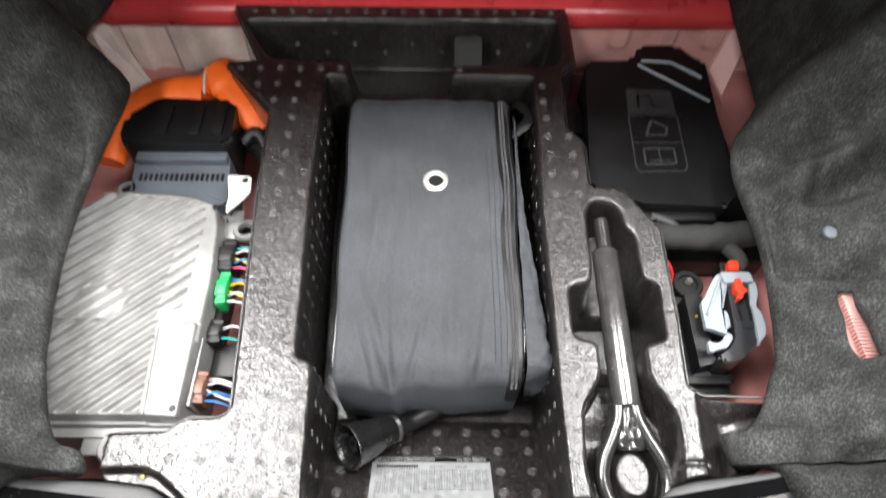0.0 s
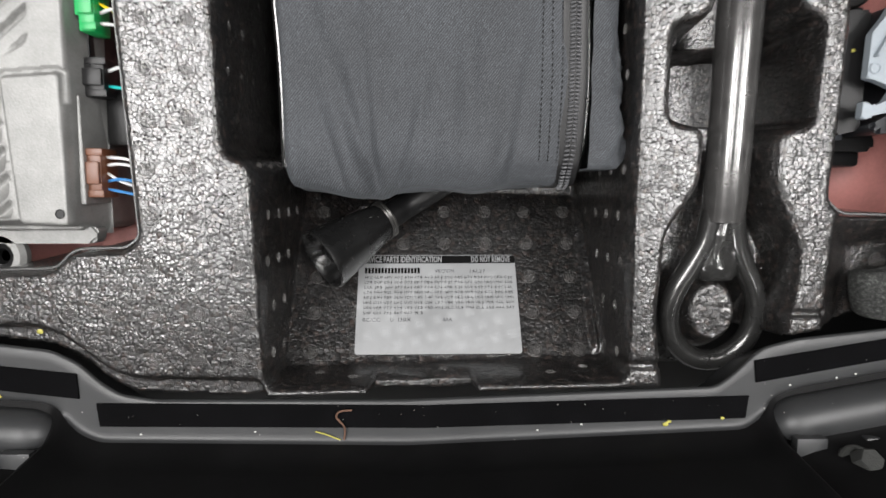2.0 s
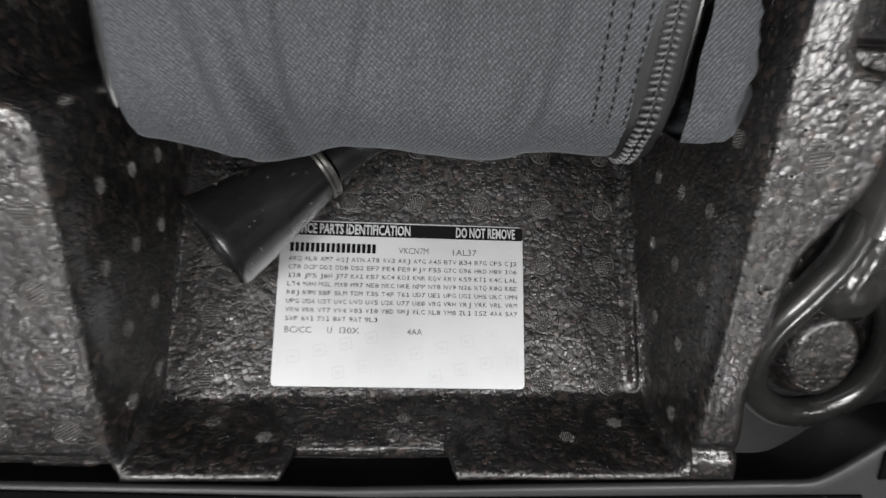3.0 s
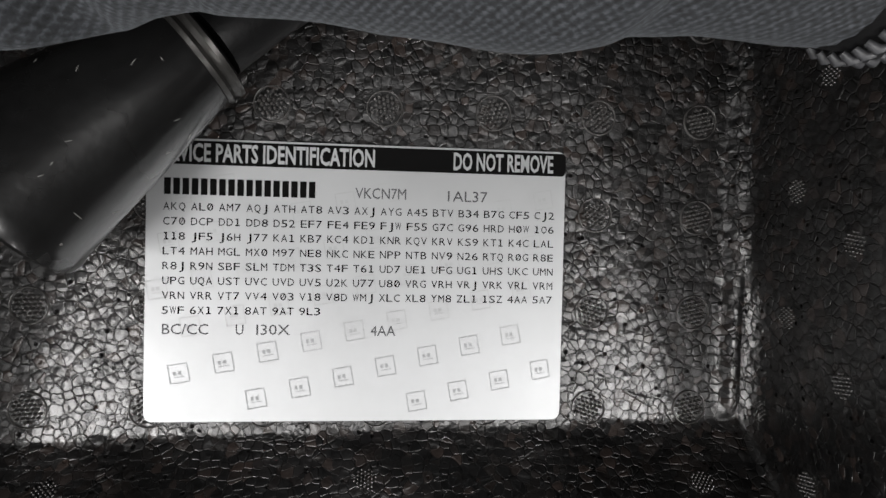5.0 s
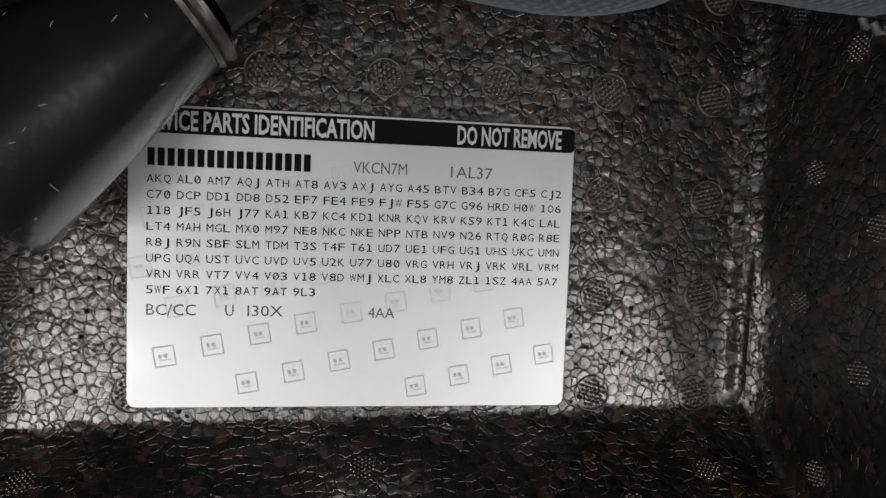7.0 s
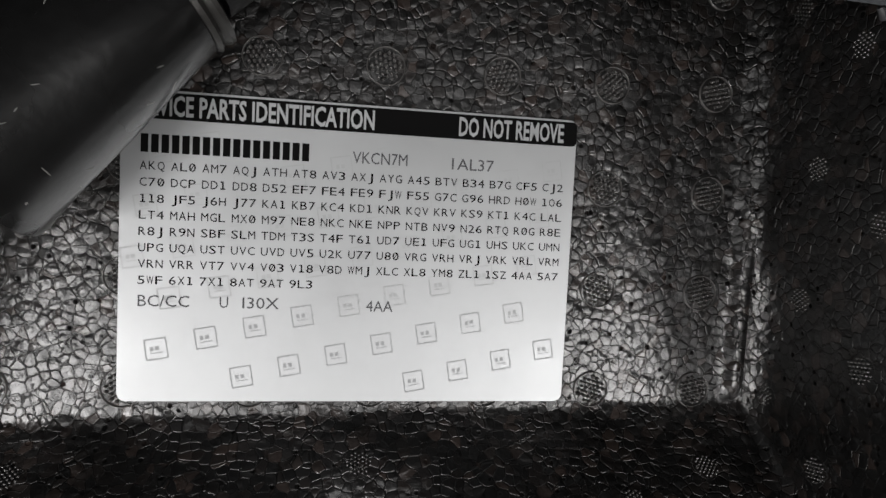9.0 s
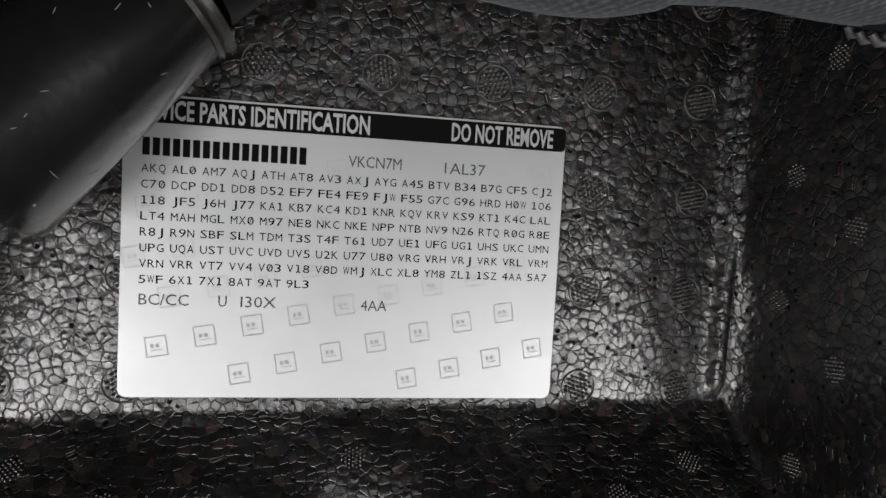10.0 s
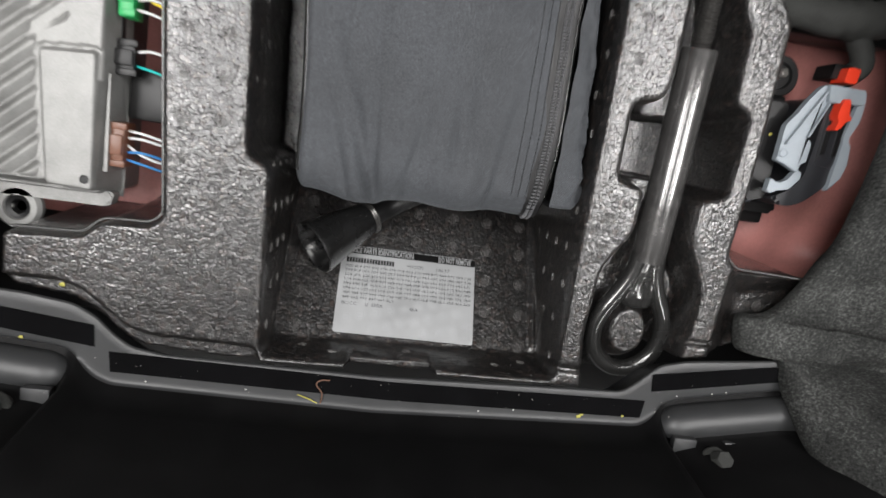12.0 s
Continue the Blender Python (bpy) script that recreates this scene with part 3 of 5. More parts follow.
def text_verts(bm, words, x, y, height, m, width=None, bold=0.0, left=True):
    """Adds flat lettering to bm: its capitals are height tall, its left end at x and its foot at y."""
    cu = bpy.data.curves.new("lettering", "FONT")
    cu.body, cu.size, cu.offset, cu.resolution_u = words, 1.0, bold, 2
    ob = bpy.data.objects.new("lettering", cu)
    scene.collection.objects.link(ob)
    dg = bpy.context.evaluated_depsgraph_get()
    me = bpy.data.meshes.new_from_object(ob.evaluated_get(dg))
    P = np.array([v.co[:] for v in me.vertices])
    lo, hi = P.min(0), P.max(0)
    sy = height / 0.73
    sx = (width / (hi[0] - lo[0])) if width else sy
    vs = [bm.verts.new(m @ Vector((x + (p[0] - lo[0]) * sx, y + p[1] * sy, 0))) for p in P]
    for f in me.polygons:
        try:
            bm.faces.new([vs[i] for i in f.vertices])
        except ValueError:
            pass
    bpy.data.objects.remove(ob)
    bpy.data.curves.remove(cu)
    bpy.data.meshes.remove(me)


def flat_rect(bm, x0, y0, x1, y1, m, z=0.0):
    bm.faces.new([bm.verts.new(m @ Vector((x, y, z))) for x, y in ((x0, y0), (x1, y0), (x1, y1), (x0, y1))])


def parts_label():
    m = slope_frame()
    up = m @ Matrix.Translation((0, 0, 0.0006))
    lab = thing("parts_label", "white printed service parts label with rounded corners on the foam slope", "label", m.translation)
    bm = bmesh.new()
    prism(bm, rounded([(0, 0), (LABEL_W, 0), (LABEL_W, LABEL_H), (0, LABEL_H)], 0.0022, 6), -0.0004, 0.0, 0, up)
    part("sheet", bm, PAPER, lab, "satin white foil sheet")
    ink = up @ Matrix.Translation((0, 0, 0.00006))
    W, H = LABEL_W, LABEL_H
    bm = bmesh.new()
    prism(bm, rounded([(0, 0.909 * H), (W, 0.909 * H), (W, 0.993 * H), (0, 0.993 * H)], 0.0012, 4), 0, 0.00004, 0, ink)
    part("header_band", bm, INK, lab, "black header band")
    top = ink @ Matrix.Translation((0, 0, 0.0001))
    bm = bmesh.new()
    text_verts(bm, "SERVICE PARTS IDENTIFICATION", 0.020 * W, 0.9215 * H, 0.0043, top, 0.508 * W, 0.024)
    text_verts(bm, "DO NOT REMOVE", 0.719 * W, 0.9215 * H, 0.0043, top, 0.249 * W, 0.024)
    part("header_print", bm, PAPER, lab, "white bold capitals", smooth=False)
    # vehicle number as plain bars
    for i in range(17):
        bm = bmesh.new()
        flat_rect(bm, (0.040 + 0.0208 * i) * W, 0.803 * H, (0.040 + 0.0208 * i + 0.0152) * W, 0.861 * H, ink)
        part("number_bar", bm, INK, lab, smooth=False)
    for words, x, y, tall, wide in (("VKCN7M", 0.483, 0.807, 0.0027, 0.122), ("1AL37", 0.707, 0.805, 0.0027, 0.098), ("BC/CC", 0.040, 0.311, 0.0026, 0.105), ("U", 0.208, 0.311, 0.0026, 0.018), ("I30X", 0.256, 0.311, 0.0026, 0.078), ("4AA", 0.526, 0.310, 0.0026, 0.060)):
        bm = bmesh.new()
        text_verts(bm, words, x * W, y * H, tall, ink, wide * W)
        part("plain_print", bm, FADED_INK, lab, "thin grey capitals", smooth=False)
    lines = (
        "AKQ AL0 AM7 AQJ ATH AT8 AV3 AXJ AYG A45 BTV B34 B7G CF5 CJ2",
        "C70 DCP DD1 DD8 D52 EF7 FE4 FE9 FJW F55 G7C G96 HRD H0W IO6",
        "I18 JF5 J6H J77 KA1 KB7 KC4 KD1 KNR KQV KRV KS9 KTI K4C LAL",
        "LT4 MAH MGL MX0 M97 NE8 NKC NKE NPP NTB NV9 N26 RTQ R0G R8E",
        "R8J R9N SBF SLM TDM T3S T4F T61 UD7 UE1 UFG UG1 UHS UKC UMN",
        "UPG UQA UST UVC UVD UV5 U2K U77 U80 VRG VRH VRJ VRK VRL VRM",
        "VRN VRR VT7 VV4 V03 V18 V8D WMJ XLC XL8 YM8 ZL1 1SZ 4AA 5A7",
        "5WF 6X1 7X1 8AT 9AT 9L3",
    )
    for r, line in enumerate(lines):
        for c, code in enumerate(line.split()):
            bm = bmesh.new()
            x = (0.039 + 0.0632 * c) * W
            for k, letter in enumerate(code):
                wide = {"I": 0.0034, "1": 0.0034, "J": 0.0105}.get(letter, 0.0145)
                text_verts(bm, letter, x + (k * 0.0178 + (0.0145 - wide) / 2) * W, (0.748 - 0.0522 * r) * H, 0.0019, ink, wide * W, 0.001)
                if letter == "0":
                    px, py = x + (k * 0.0178 + 0.0036) * W, (0.748 - 0.0522 * r) * H + 0.0004
                    bm.faces.new([bm.verts.new(ink @ Vector((px + dx, py + dy, 0.00001))) for dx, dy in ((0, 0), (0.0002, 0), (0.00075, 0.0011), (0.00055, 0.0011))])
                if letter in "1I":
                    mid, foot = x + (k * 0.0178 + 0.00725) * W, (0.748 - 0.0522 * r) * H
                    flat_rect(bm, mid - 0.0052 * W, foot, mid - 0.0018 * W, foot + 0.00028, ink)
                    flat_rect(bm, mid + 0.0018 * W, foot, mid + 0.0052 * W, foot + 0.00028, ink)
                    flat_rect(bm, mid - 0.0048 * W, foot + 0.0015, mid - 0.0018 * W, foot + 0.00178, ink)
            part("code", bm, INK, lab, smooth=False)
    # faint square security prints
    for i in range(-14, 16):
        for j in range(-8, 4):
            x, y = 0.006 + 0.0102 * i + 0.0077 * j, 0.0088 + 0.0026 * i - 0.0086 * j
            if not (0.0005 < x < W - 0.0055 and 0.0003 < y < 0.82 * H):
                continue
            bm = bmesh.new()
            mm = up @ Matrix.Translation((x, y, 0.00004)) @ pose(0, 0, 0, 0, 0, 10)
            q, w = 0.0047, 0.00028
            for x0, y0, x1, y1 in ((0, 0, q, w), (0, q - w, q, q), (0, w, w, q - w), (q - w, w, q, q - w), (0.0011, 0.0014, q - 0.0011, 0.0016), (0.0011, 0.002, 0.0018, 0.0029), (0.0022, 0.002, 0.003, 0.0029)):
                flat_rect(bm, x0, y0, x1, y1, mm)
            part("security_print", bm, MARK if y < 0.27 * H else FAINT_MARK, lab, "faint grey square print", smooth=False)


parts_label()


# ---- black carry bag with the air compressor ----
BAG_Y0, BAG_Y1, BAG_BOTTOM = 0.0592, 0.390, -0.108


def bag_point(u, v, w):
    """u across, v along, w up, each -1..1: a soft rounded box, a little wider at its far end."""
    h = Vector((0.0846 + 0.0030 * v, (BAG_Y1 - BAG_Y0) / 2, 0.052))
    r = Vector((0.007, 0.026, 0.020))
    p = Vector((u * h.x, v * h.y, w * h.z))
    q = Vector([max(-(a - b), min(a - b, c)) for a, b, c in zip(h, r, p)])
    d = Vector([(a - b) / c for a, b, c in zip(p, q, r)])
    if d.length > 1e-9:
        d = d.normalized() * min(1.0, d.length * 1.3)
        p = q + Vector([a * b for a, b in zip(d, r)])
    hz = h.z
    up = max(0.0, p.z / hz)
    x = -0.0366 - 0.0012 * v + p.x + 0.0012 * math.sin(7 * v) * abs(u) ** 3
    y = (BAG_Y0 + BAG_Y1) / 2 + p.y - 0.0015 * (1 - up) * (v < -0.9)
    z = BAG_BOTTOM + hz + p.z
    z += up * (-0.016 * max(0.0, -v - 0.45) ** 2 - 0.007 * max(0.0, v) ** 2 - 0.002 * u * u)
    p = Vector((x, y, z))
    # sags and creases in the cloth
    p.z += (0.0042 * noise.noise(p * 22) + 0.0030 * noise.noise(Vector((p.x * 75, p.y * 16, 3)))) * up
    crease = math.exp(-((p.x + 0.062 + 0.35 * (p.y - 0.05)) / 0.005) ** 2) * math.exp(-((p.y - 0.06) / 0.06) ** 2)
    fold = math.exp(-((p.x + 0.012 - 0.5 * (p.y - 0.05)) / 0.007) ** 2) * math.exp(-((p.y - 0.05) / 0.04) ** 2)
    p.z -= (0.0085 * crease - 0.0045 * fold) * up
    for cx, lean, depth, wide, reach in ((-0.066, -0.10, 0.0034, 0.0026, 0.07), (-0.052, 0.25, 0.0028, 0.0024, 0.05), (-0.082, -0.35, 0.0026, 0.0024, 0.05), (0.004, 0.15, 0.0024, 0.003, 0.06), (-0.020, 0.05, 0.0018, 0.006, 0.16)):
        p.z -= 1.35 * depth * up * math.exp(-((p.x - cx - lean * (p.y - 0.06)) / wide) ** 2) * math.exp(-((p.y - 0.055) / reach) ** 2)
    end = max(0.0, -v) ** 8
    p.y += (0.0022 * noise.noise(Vector((p.x * 40, 1, p.z * 25))) - 0.0045 * math.exp(-((p.x + 0.076) / 0.016) ** 2) + 0.0008 * math.exp(-((p.x + 0.118) / 0.012) ** 2) + 0.0035 * min(1, max(0, (p.x + 0.005) / 0.04)) - 0.002 * crease) * end
    return p


def carry_bag():
    bag = thing("carry_bag", "black twill zip bag with piped edges lying in the foam recess", "bag", (-0.04, 0.22, BAG_BOTTOM))
    bm = bmesh.new()
    nu, nv, nw = 88, 110, 26
    cache = {}

    def at(u, v, w):
        key = (round(u, 5), round(v, 5), round(w, 5))
        if key not in cache:
            cache[key] = bm.verts.new(bag_point(u, v, w))
        return cache[key]

    def face(f, na, nb):
        for i in range(na):
            for j in range(nb):
                a0, a1, b0, b1 = -1 + 2 * i / na, -1 + 2 * (i + 1) / na, -1 + 2 * j / nb, -1 + 2 * (j + 1) / nb
                bm.faces.new([at(*f(a, b)) for a, b in ((a0, b0), (a1, b0), (a1, b1), (a0, b1))])

    face(lambda a, b: (a, b, 1), nu, nv)
    face(lambda a, b: (a, b, -1), nu, nv)
    for s in (-1, 1):
        face(lambda a, b: (a, s, b), nu, nw)
        face(lambda a, b: (s, a, b), nv, nw)
    bmesh.ops.recalc_face_normals(bm, faces=bm.faces[:])
    part("body", bm, FABRIC, bag, angle=180)

    def over(u, v, lift):
        p = bag_point(u, v, 1.0)
        return p + Vector((0, 0, lift))

    # piping on the left edge and beside the zip
    def run(u, w, r, mat, name, label, squash=1.0, v0=-0.985, v1=0.985, wiggle=0.0, down=False, lift=0.3):
        b = bmesh.new()
        path = []
        for i in range(61):
            v = v0 + (v1 - v0) * i / 60
            p = bag_point(u + wiggle * math.sin(i * 0.35), v, w)
            path.append(p + Vector((0, 0, r * lift)))
        if down:
            for i in range(1, 13):
                p = bag_point(u, -1.0, 1.0 - 0.09 * i)
                path.insert(0, p + Vector((0, -r * lift, 0)))
        tube(b, path, r, 8, squash=squash)
        return part(name, b, mat, bag, label)

    run(-0.99, 0.99, 0.0015, GLOSSY_BLACK, "piping", "shiny black edge piping")
    run(0.99, 0.99, 0.0016, GLOSSY_BLACK, "piping", "shiny black edge piping", 1.0, -1.0, 0.985, 0, True)
    run(0.872, 1.0, 0.0062, BLACK, "zip_tape", "black zip tape", 0.12, -1.0, 0.985, 0, True, 0.03)
    # coil zip: two rows of slanted loops, over the top and down the near end
    line = [bag_point(0.872, 0.985 - 1.985 * i / 500, 1.0) for i in range(501)] + [bag_point(0.872, -1.0, 1.0 - i / 100) for i in range(1, 45)]
    b, teeth = bmesh.new(), bmesh.new()
    core, run_on = [], 0.0
    for p, q in zip(line, line[1:]):
        run_on += (q - p).length
        if run_on > 0.0019:
            run_on = 0.0
            d = (q - p).normalized()
            side = Vector((1, 0, 0))
            nrm = side.cross(d)
            nrm = nrm if nrm.z - nrm.y > 0 else -nrm
            core.append(p + nrm * 0.0006)
            for s in (-1, 1):
                a = p + side * s * 0.0004 + nrm * 0.0019
                c = p + side * s * 0.0027 + nrm * 0.0011 + d * 0.0006
                tube(teeth, [a, (a + c) / 2 + nrm * 0.0007, c], [0.0005, 0.0007, 0.0005], 6)
    tube(b, core, 0.0010, 6)
    zipper = part("zip", b, BLACK, bag, "black zip core")
    tagged(part("zip_teeth", teeth, ZIP, zipper, "dark grey zip coil teeth", angle=80), kind="stuff")
    # seams with stitches
    for u in (0.675, 0.735, 0.795):
        b = bmesh.new()
        for i in range(110):
            v = -0.93 + 1.86 * i / 109
            p, q = over(u, v, 0.0002), over(u, v + 0.008, 0.0002)
            tube(b, [p, (p + q) / 2 + Vector((0, 0, 0.0004)), q], 0.00028, 5)
        tagged(part("stitching", b, BLACK, bag, "black stitch row"), kind="stuff")
    # eyelet
    c = bag_point(0.075, 0.220, 1.0)
    b = bmesh.new()
    lathe(b, [(-0.0010, 0.0070), (0.0012, 0.0074), (0.0024, 0.0092), (0.0018, 0.0116), (0.0002, 0.0128)], c + Vector((0, 0, 0.0002)), (0.0, -0.05, 1))
    eyelet = part("eyelet", b, CHROME, bag, "shiny nickel eyelet ring")
    b = bmesh.new()
    lathe(b, [(-0.004, 0.0001), (-0.004, 0.0066), (0.0008, 0.0074)], c, (0.0, -0.05, 1))
    part("eyelet_hole", b, BLACK, eyelet, "dark hole")

    # floppy side pocket
    b = bmesh.new()
    rows = []
    for i in range(121):
        t = i / 120
        y = 0.070 + 0.285 * t
        bulge = 0.0245 * max(0.16, 1 - 1.05 * t) * min(1, 5 * t + 0.8)
        x0 = 0.0450 + 0.006 * t
        zt = -0.0065 - 0.007 * t + 0.003 * math.sin(9 * t)
        ring = []
        for k in range(27):
            a = k / 26 * math.pi * 0.98
            px = x0 + bulge * math.sin(a) ** 0.55 * (1 + 0.10 * noise.noise(Vector((t * 8, k * 0.2, 0))))
            pz = zt - (1 - math.cos(a)) * 0.036 + 0.005 * noise.noise(Vector((t * 14, k * 0.3, 5)))
            # slack wrinkles that gather towards the near end
            pucker = (1 - abs(noise.noise(Vector((t * 26 + k * 0.10, k * 0.16 - t * 9, 2))) * 2.2)) * 0.0026 * (0.45 + 0.55 * max(0, 1 - 2.5 * t)) * math.sin(a) ** 0.5
            ring.append(b.verts.new((px + pucker, y, pz + pucker)))
        rows.append(ring)
    for r, s in zip(rows, rows[1:]):
        for k in range(26):
            b.faces.new((r[k], r[k + 1], s[k + 1], s[k]))
    b.faces.new(rows[0])
    b.faces.new(rows[-1][::-1])
    bmesh.ops.recalc_face_normals(b, faces=b.faces[:])
    part("side_pocket", b, FABRIC, bag, "slack black cloth side flap", angle=120)
    # carry loop at the far end
    b = bmesh.new()
    tube(b, smooth_path([(0.048, 0.335, -0.02), (0.064, 0.345, -0.012), (0.070, 0.362, -0.014), (0.058, 0.382, -0.02), (0.050, 0.380, -0.03)], 6), 0.006, 8, squash=0.25)
    part("loop", b, BLACK, bag, "folded black webbing loop")


carry_bag()


# ---- flared nozzle with its stem ----
def flared_nozzle():
    noz = thing("flared_nozzle", "black plastic flared nozzle with ribbed collar lying on foam", "nozzle", (-0.09, 0.02, -0.08))
    a, b = Vector((-0.102, 0.0165, -0.0485)), Vector((-0.064, 0.041, -0.0745))
    axis = (b - a).normalized()
    bm = bmesh.new()
    lathe(bm, [(0.030, 0.004), (0.026, 0.012), (0.004, 0.0166), (0.0008, 0.0178), (0.0, 0.0187), (0.0008, 0.0196), (0.003, 0.0196), (0.004, 0.0191), (0.028, 0.0150), (0.044, 0.0121), (0.048, 0.0112), (0.050, 0.006)], a, axis, 48)
    part("cup", bm, NOZZLE, noz, "glossy black flared cup", angle=35)
    bm = bmesh.new()
    lathe(bm, [(0.0465, 0.0095), (0.0465, 0.0119), (0.0474, 0.0125), (0.0483, 0.0116), (0.0494, 0.0124), (0.0503, 0.0124), (0.0512, 0.0095)], a, axis, 40)
    part("collar", bm, BARE, noz, "polished ribbed collar", angle=35)
    # pale scuffs on the cup
    turn = axis.to_track_quat("Z", "Y").to_matrix()
    rnd = random.Random(11)
    for i in range(46):
        d, ang, ln, lean = rnd.uniform(0.008, 0.044), rnd.uniform(0, math.tau), rnd.uniform(0.0008, 0.0022), rnd.uniform(0, math.tau)
        bm = bmesh.new()
        path = []
        for k in (-1, 0, 1):
            dd = d + k * ln / 2 * math.cos(lean)
            r = 0.0191 - 0.0041 * (dd - 0.004) / 0.024 if dd < 0.028 else 0.0150 - 0.0029 * (dd - 0.028) / 0.016
            aa = ang + k * ln / 2 * math.sin(lean) / r
            path.append(a + turn @ Vector((r * math.cos(aa), r * math.sin(aa), dd)))
        tube(bm, path, [0.00006, 0.00011, 0.00005], 5)
        part("scuff", bm, SCUFF, noz, "pale scuff mark")
    bm = bmesh.new()
    end = b + Vector((0.075, 0.045, -0.018))
    tube(bm, smooth_path([b, b + axis * 0.02, b + Vector((0.045, 0.028, -0.012)), end], 6), 0.0085, 16)
    part("stem", bm, BLACK, noz, "black round stem")
    bm = bmesh.new()
    lathe(bm, [(0.010, 0.0055), (0.006, 0.006), (0.006, 0.0035), (0.012, 0.003)], a, axis, 16)
    part("inner_tip", bm, BLACK, noz, "black inner tip")


flared_nozzle()


# ---- tow hook ----
def tow_hook():
    hook = thing("tow_hook", "black lacquered steel tow eye bolt lying in its foam bed", "tow hook", (0.123, 0.07, -0.04))
    top, end = Vector((0.1235, 0.181, -0.0070)), Vector((0.1243, 0.042, -0.0200))
    axis = (end - top).normalized()
    L = (end - top).length
    bm = bmesh.new()
    lathe(bm, [(-0.0002, 0.006), (0.0, 0.0108), (0.0012, 0.0116), (L - 0.012, 0.0116), (L, 0.0108)], top, axis, 40)
    part("shank", bm, SHANK, hook, "dark lacquered steel shank")
    bm = bmesh.new()
    prof = [(-0.034, 0.004), (-0.033, 0.0058)]
    for i in range(13):
        d = -0.032 + 0.0025 * i
        prof += [(d, 0.0058), (d + 0.0012, 0.0068)]
    prof += [(0.0, 0.0058)]
    lathe(bm, prof, top, axis, 24)
    part("thread", bm, BARE, hook, "dull steel screw thread", angle=25)
    # teardrop eye bent from round bar, its two arms welded to the shank
    across = Vector((1, 0, 0))

    def spot(l, w):
        return end + axis * l + across * w + Vector((0, 0, -0.07 * max(0, l)))

    half = [(-0.005, 0.0060), (0.010, 0.0082), (0.024, 0.0140), (0.040, 0.0222), (0.055, 0.0252), (0.070, 0.0212), (0.0800, 0.0110)]
    pts = [spot(l, -w) for l, w in half] + [spot(0.0830, 0)] + [spot(l, w) for l, w in half[::-1]]
    bm = bmesh.new()
    tube(bm, smooth_path(pts, 7), 0.0061, 18)
    part("eye", bm, HOOK, hook, "glossy black forged eye")
    # lumpy weld that fills the neck between the two arms
    bm = bmesh.new()
    bmesh.ops.create_icosphere(bm, subdivisions=4, radius=1.0)
    for v in bm.verts:
        c = v.co
        l = min(0.0345, 0.0150 + 0.0240 * c.y)
        w = c.x * (0.0095 + 0.20 * max(0, l))
        lump = 1 + 0.35 * noise.noise(Vector((c.x * 2.6, c.y * 2.6, c.z * 1.5 + 4))) + 0.16 * noise.noise(c * 6)
        v.co = spot(l, w) + Vector((0, 0, 0.0068 * c.z * lump - 0.0005))
    bmesh.ops.recalc_face_normals(bm, faces=bm.faces[:])
    part("weld", bm, HOOK, hook, "lumpy lacquered weld seam")


tow_hook()


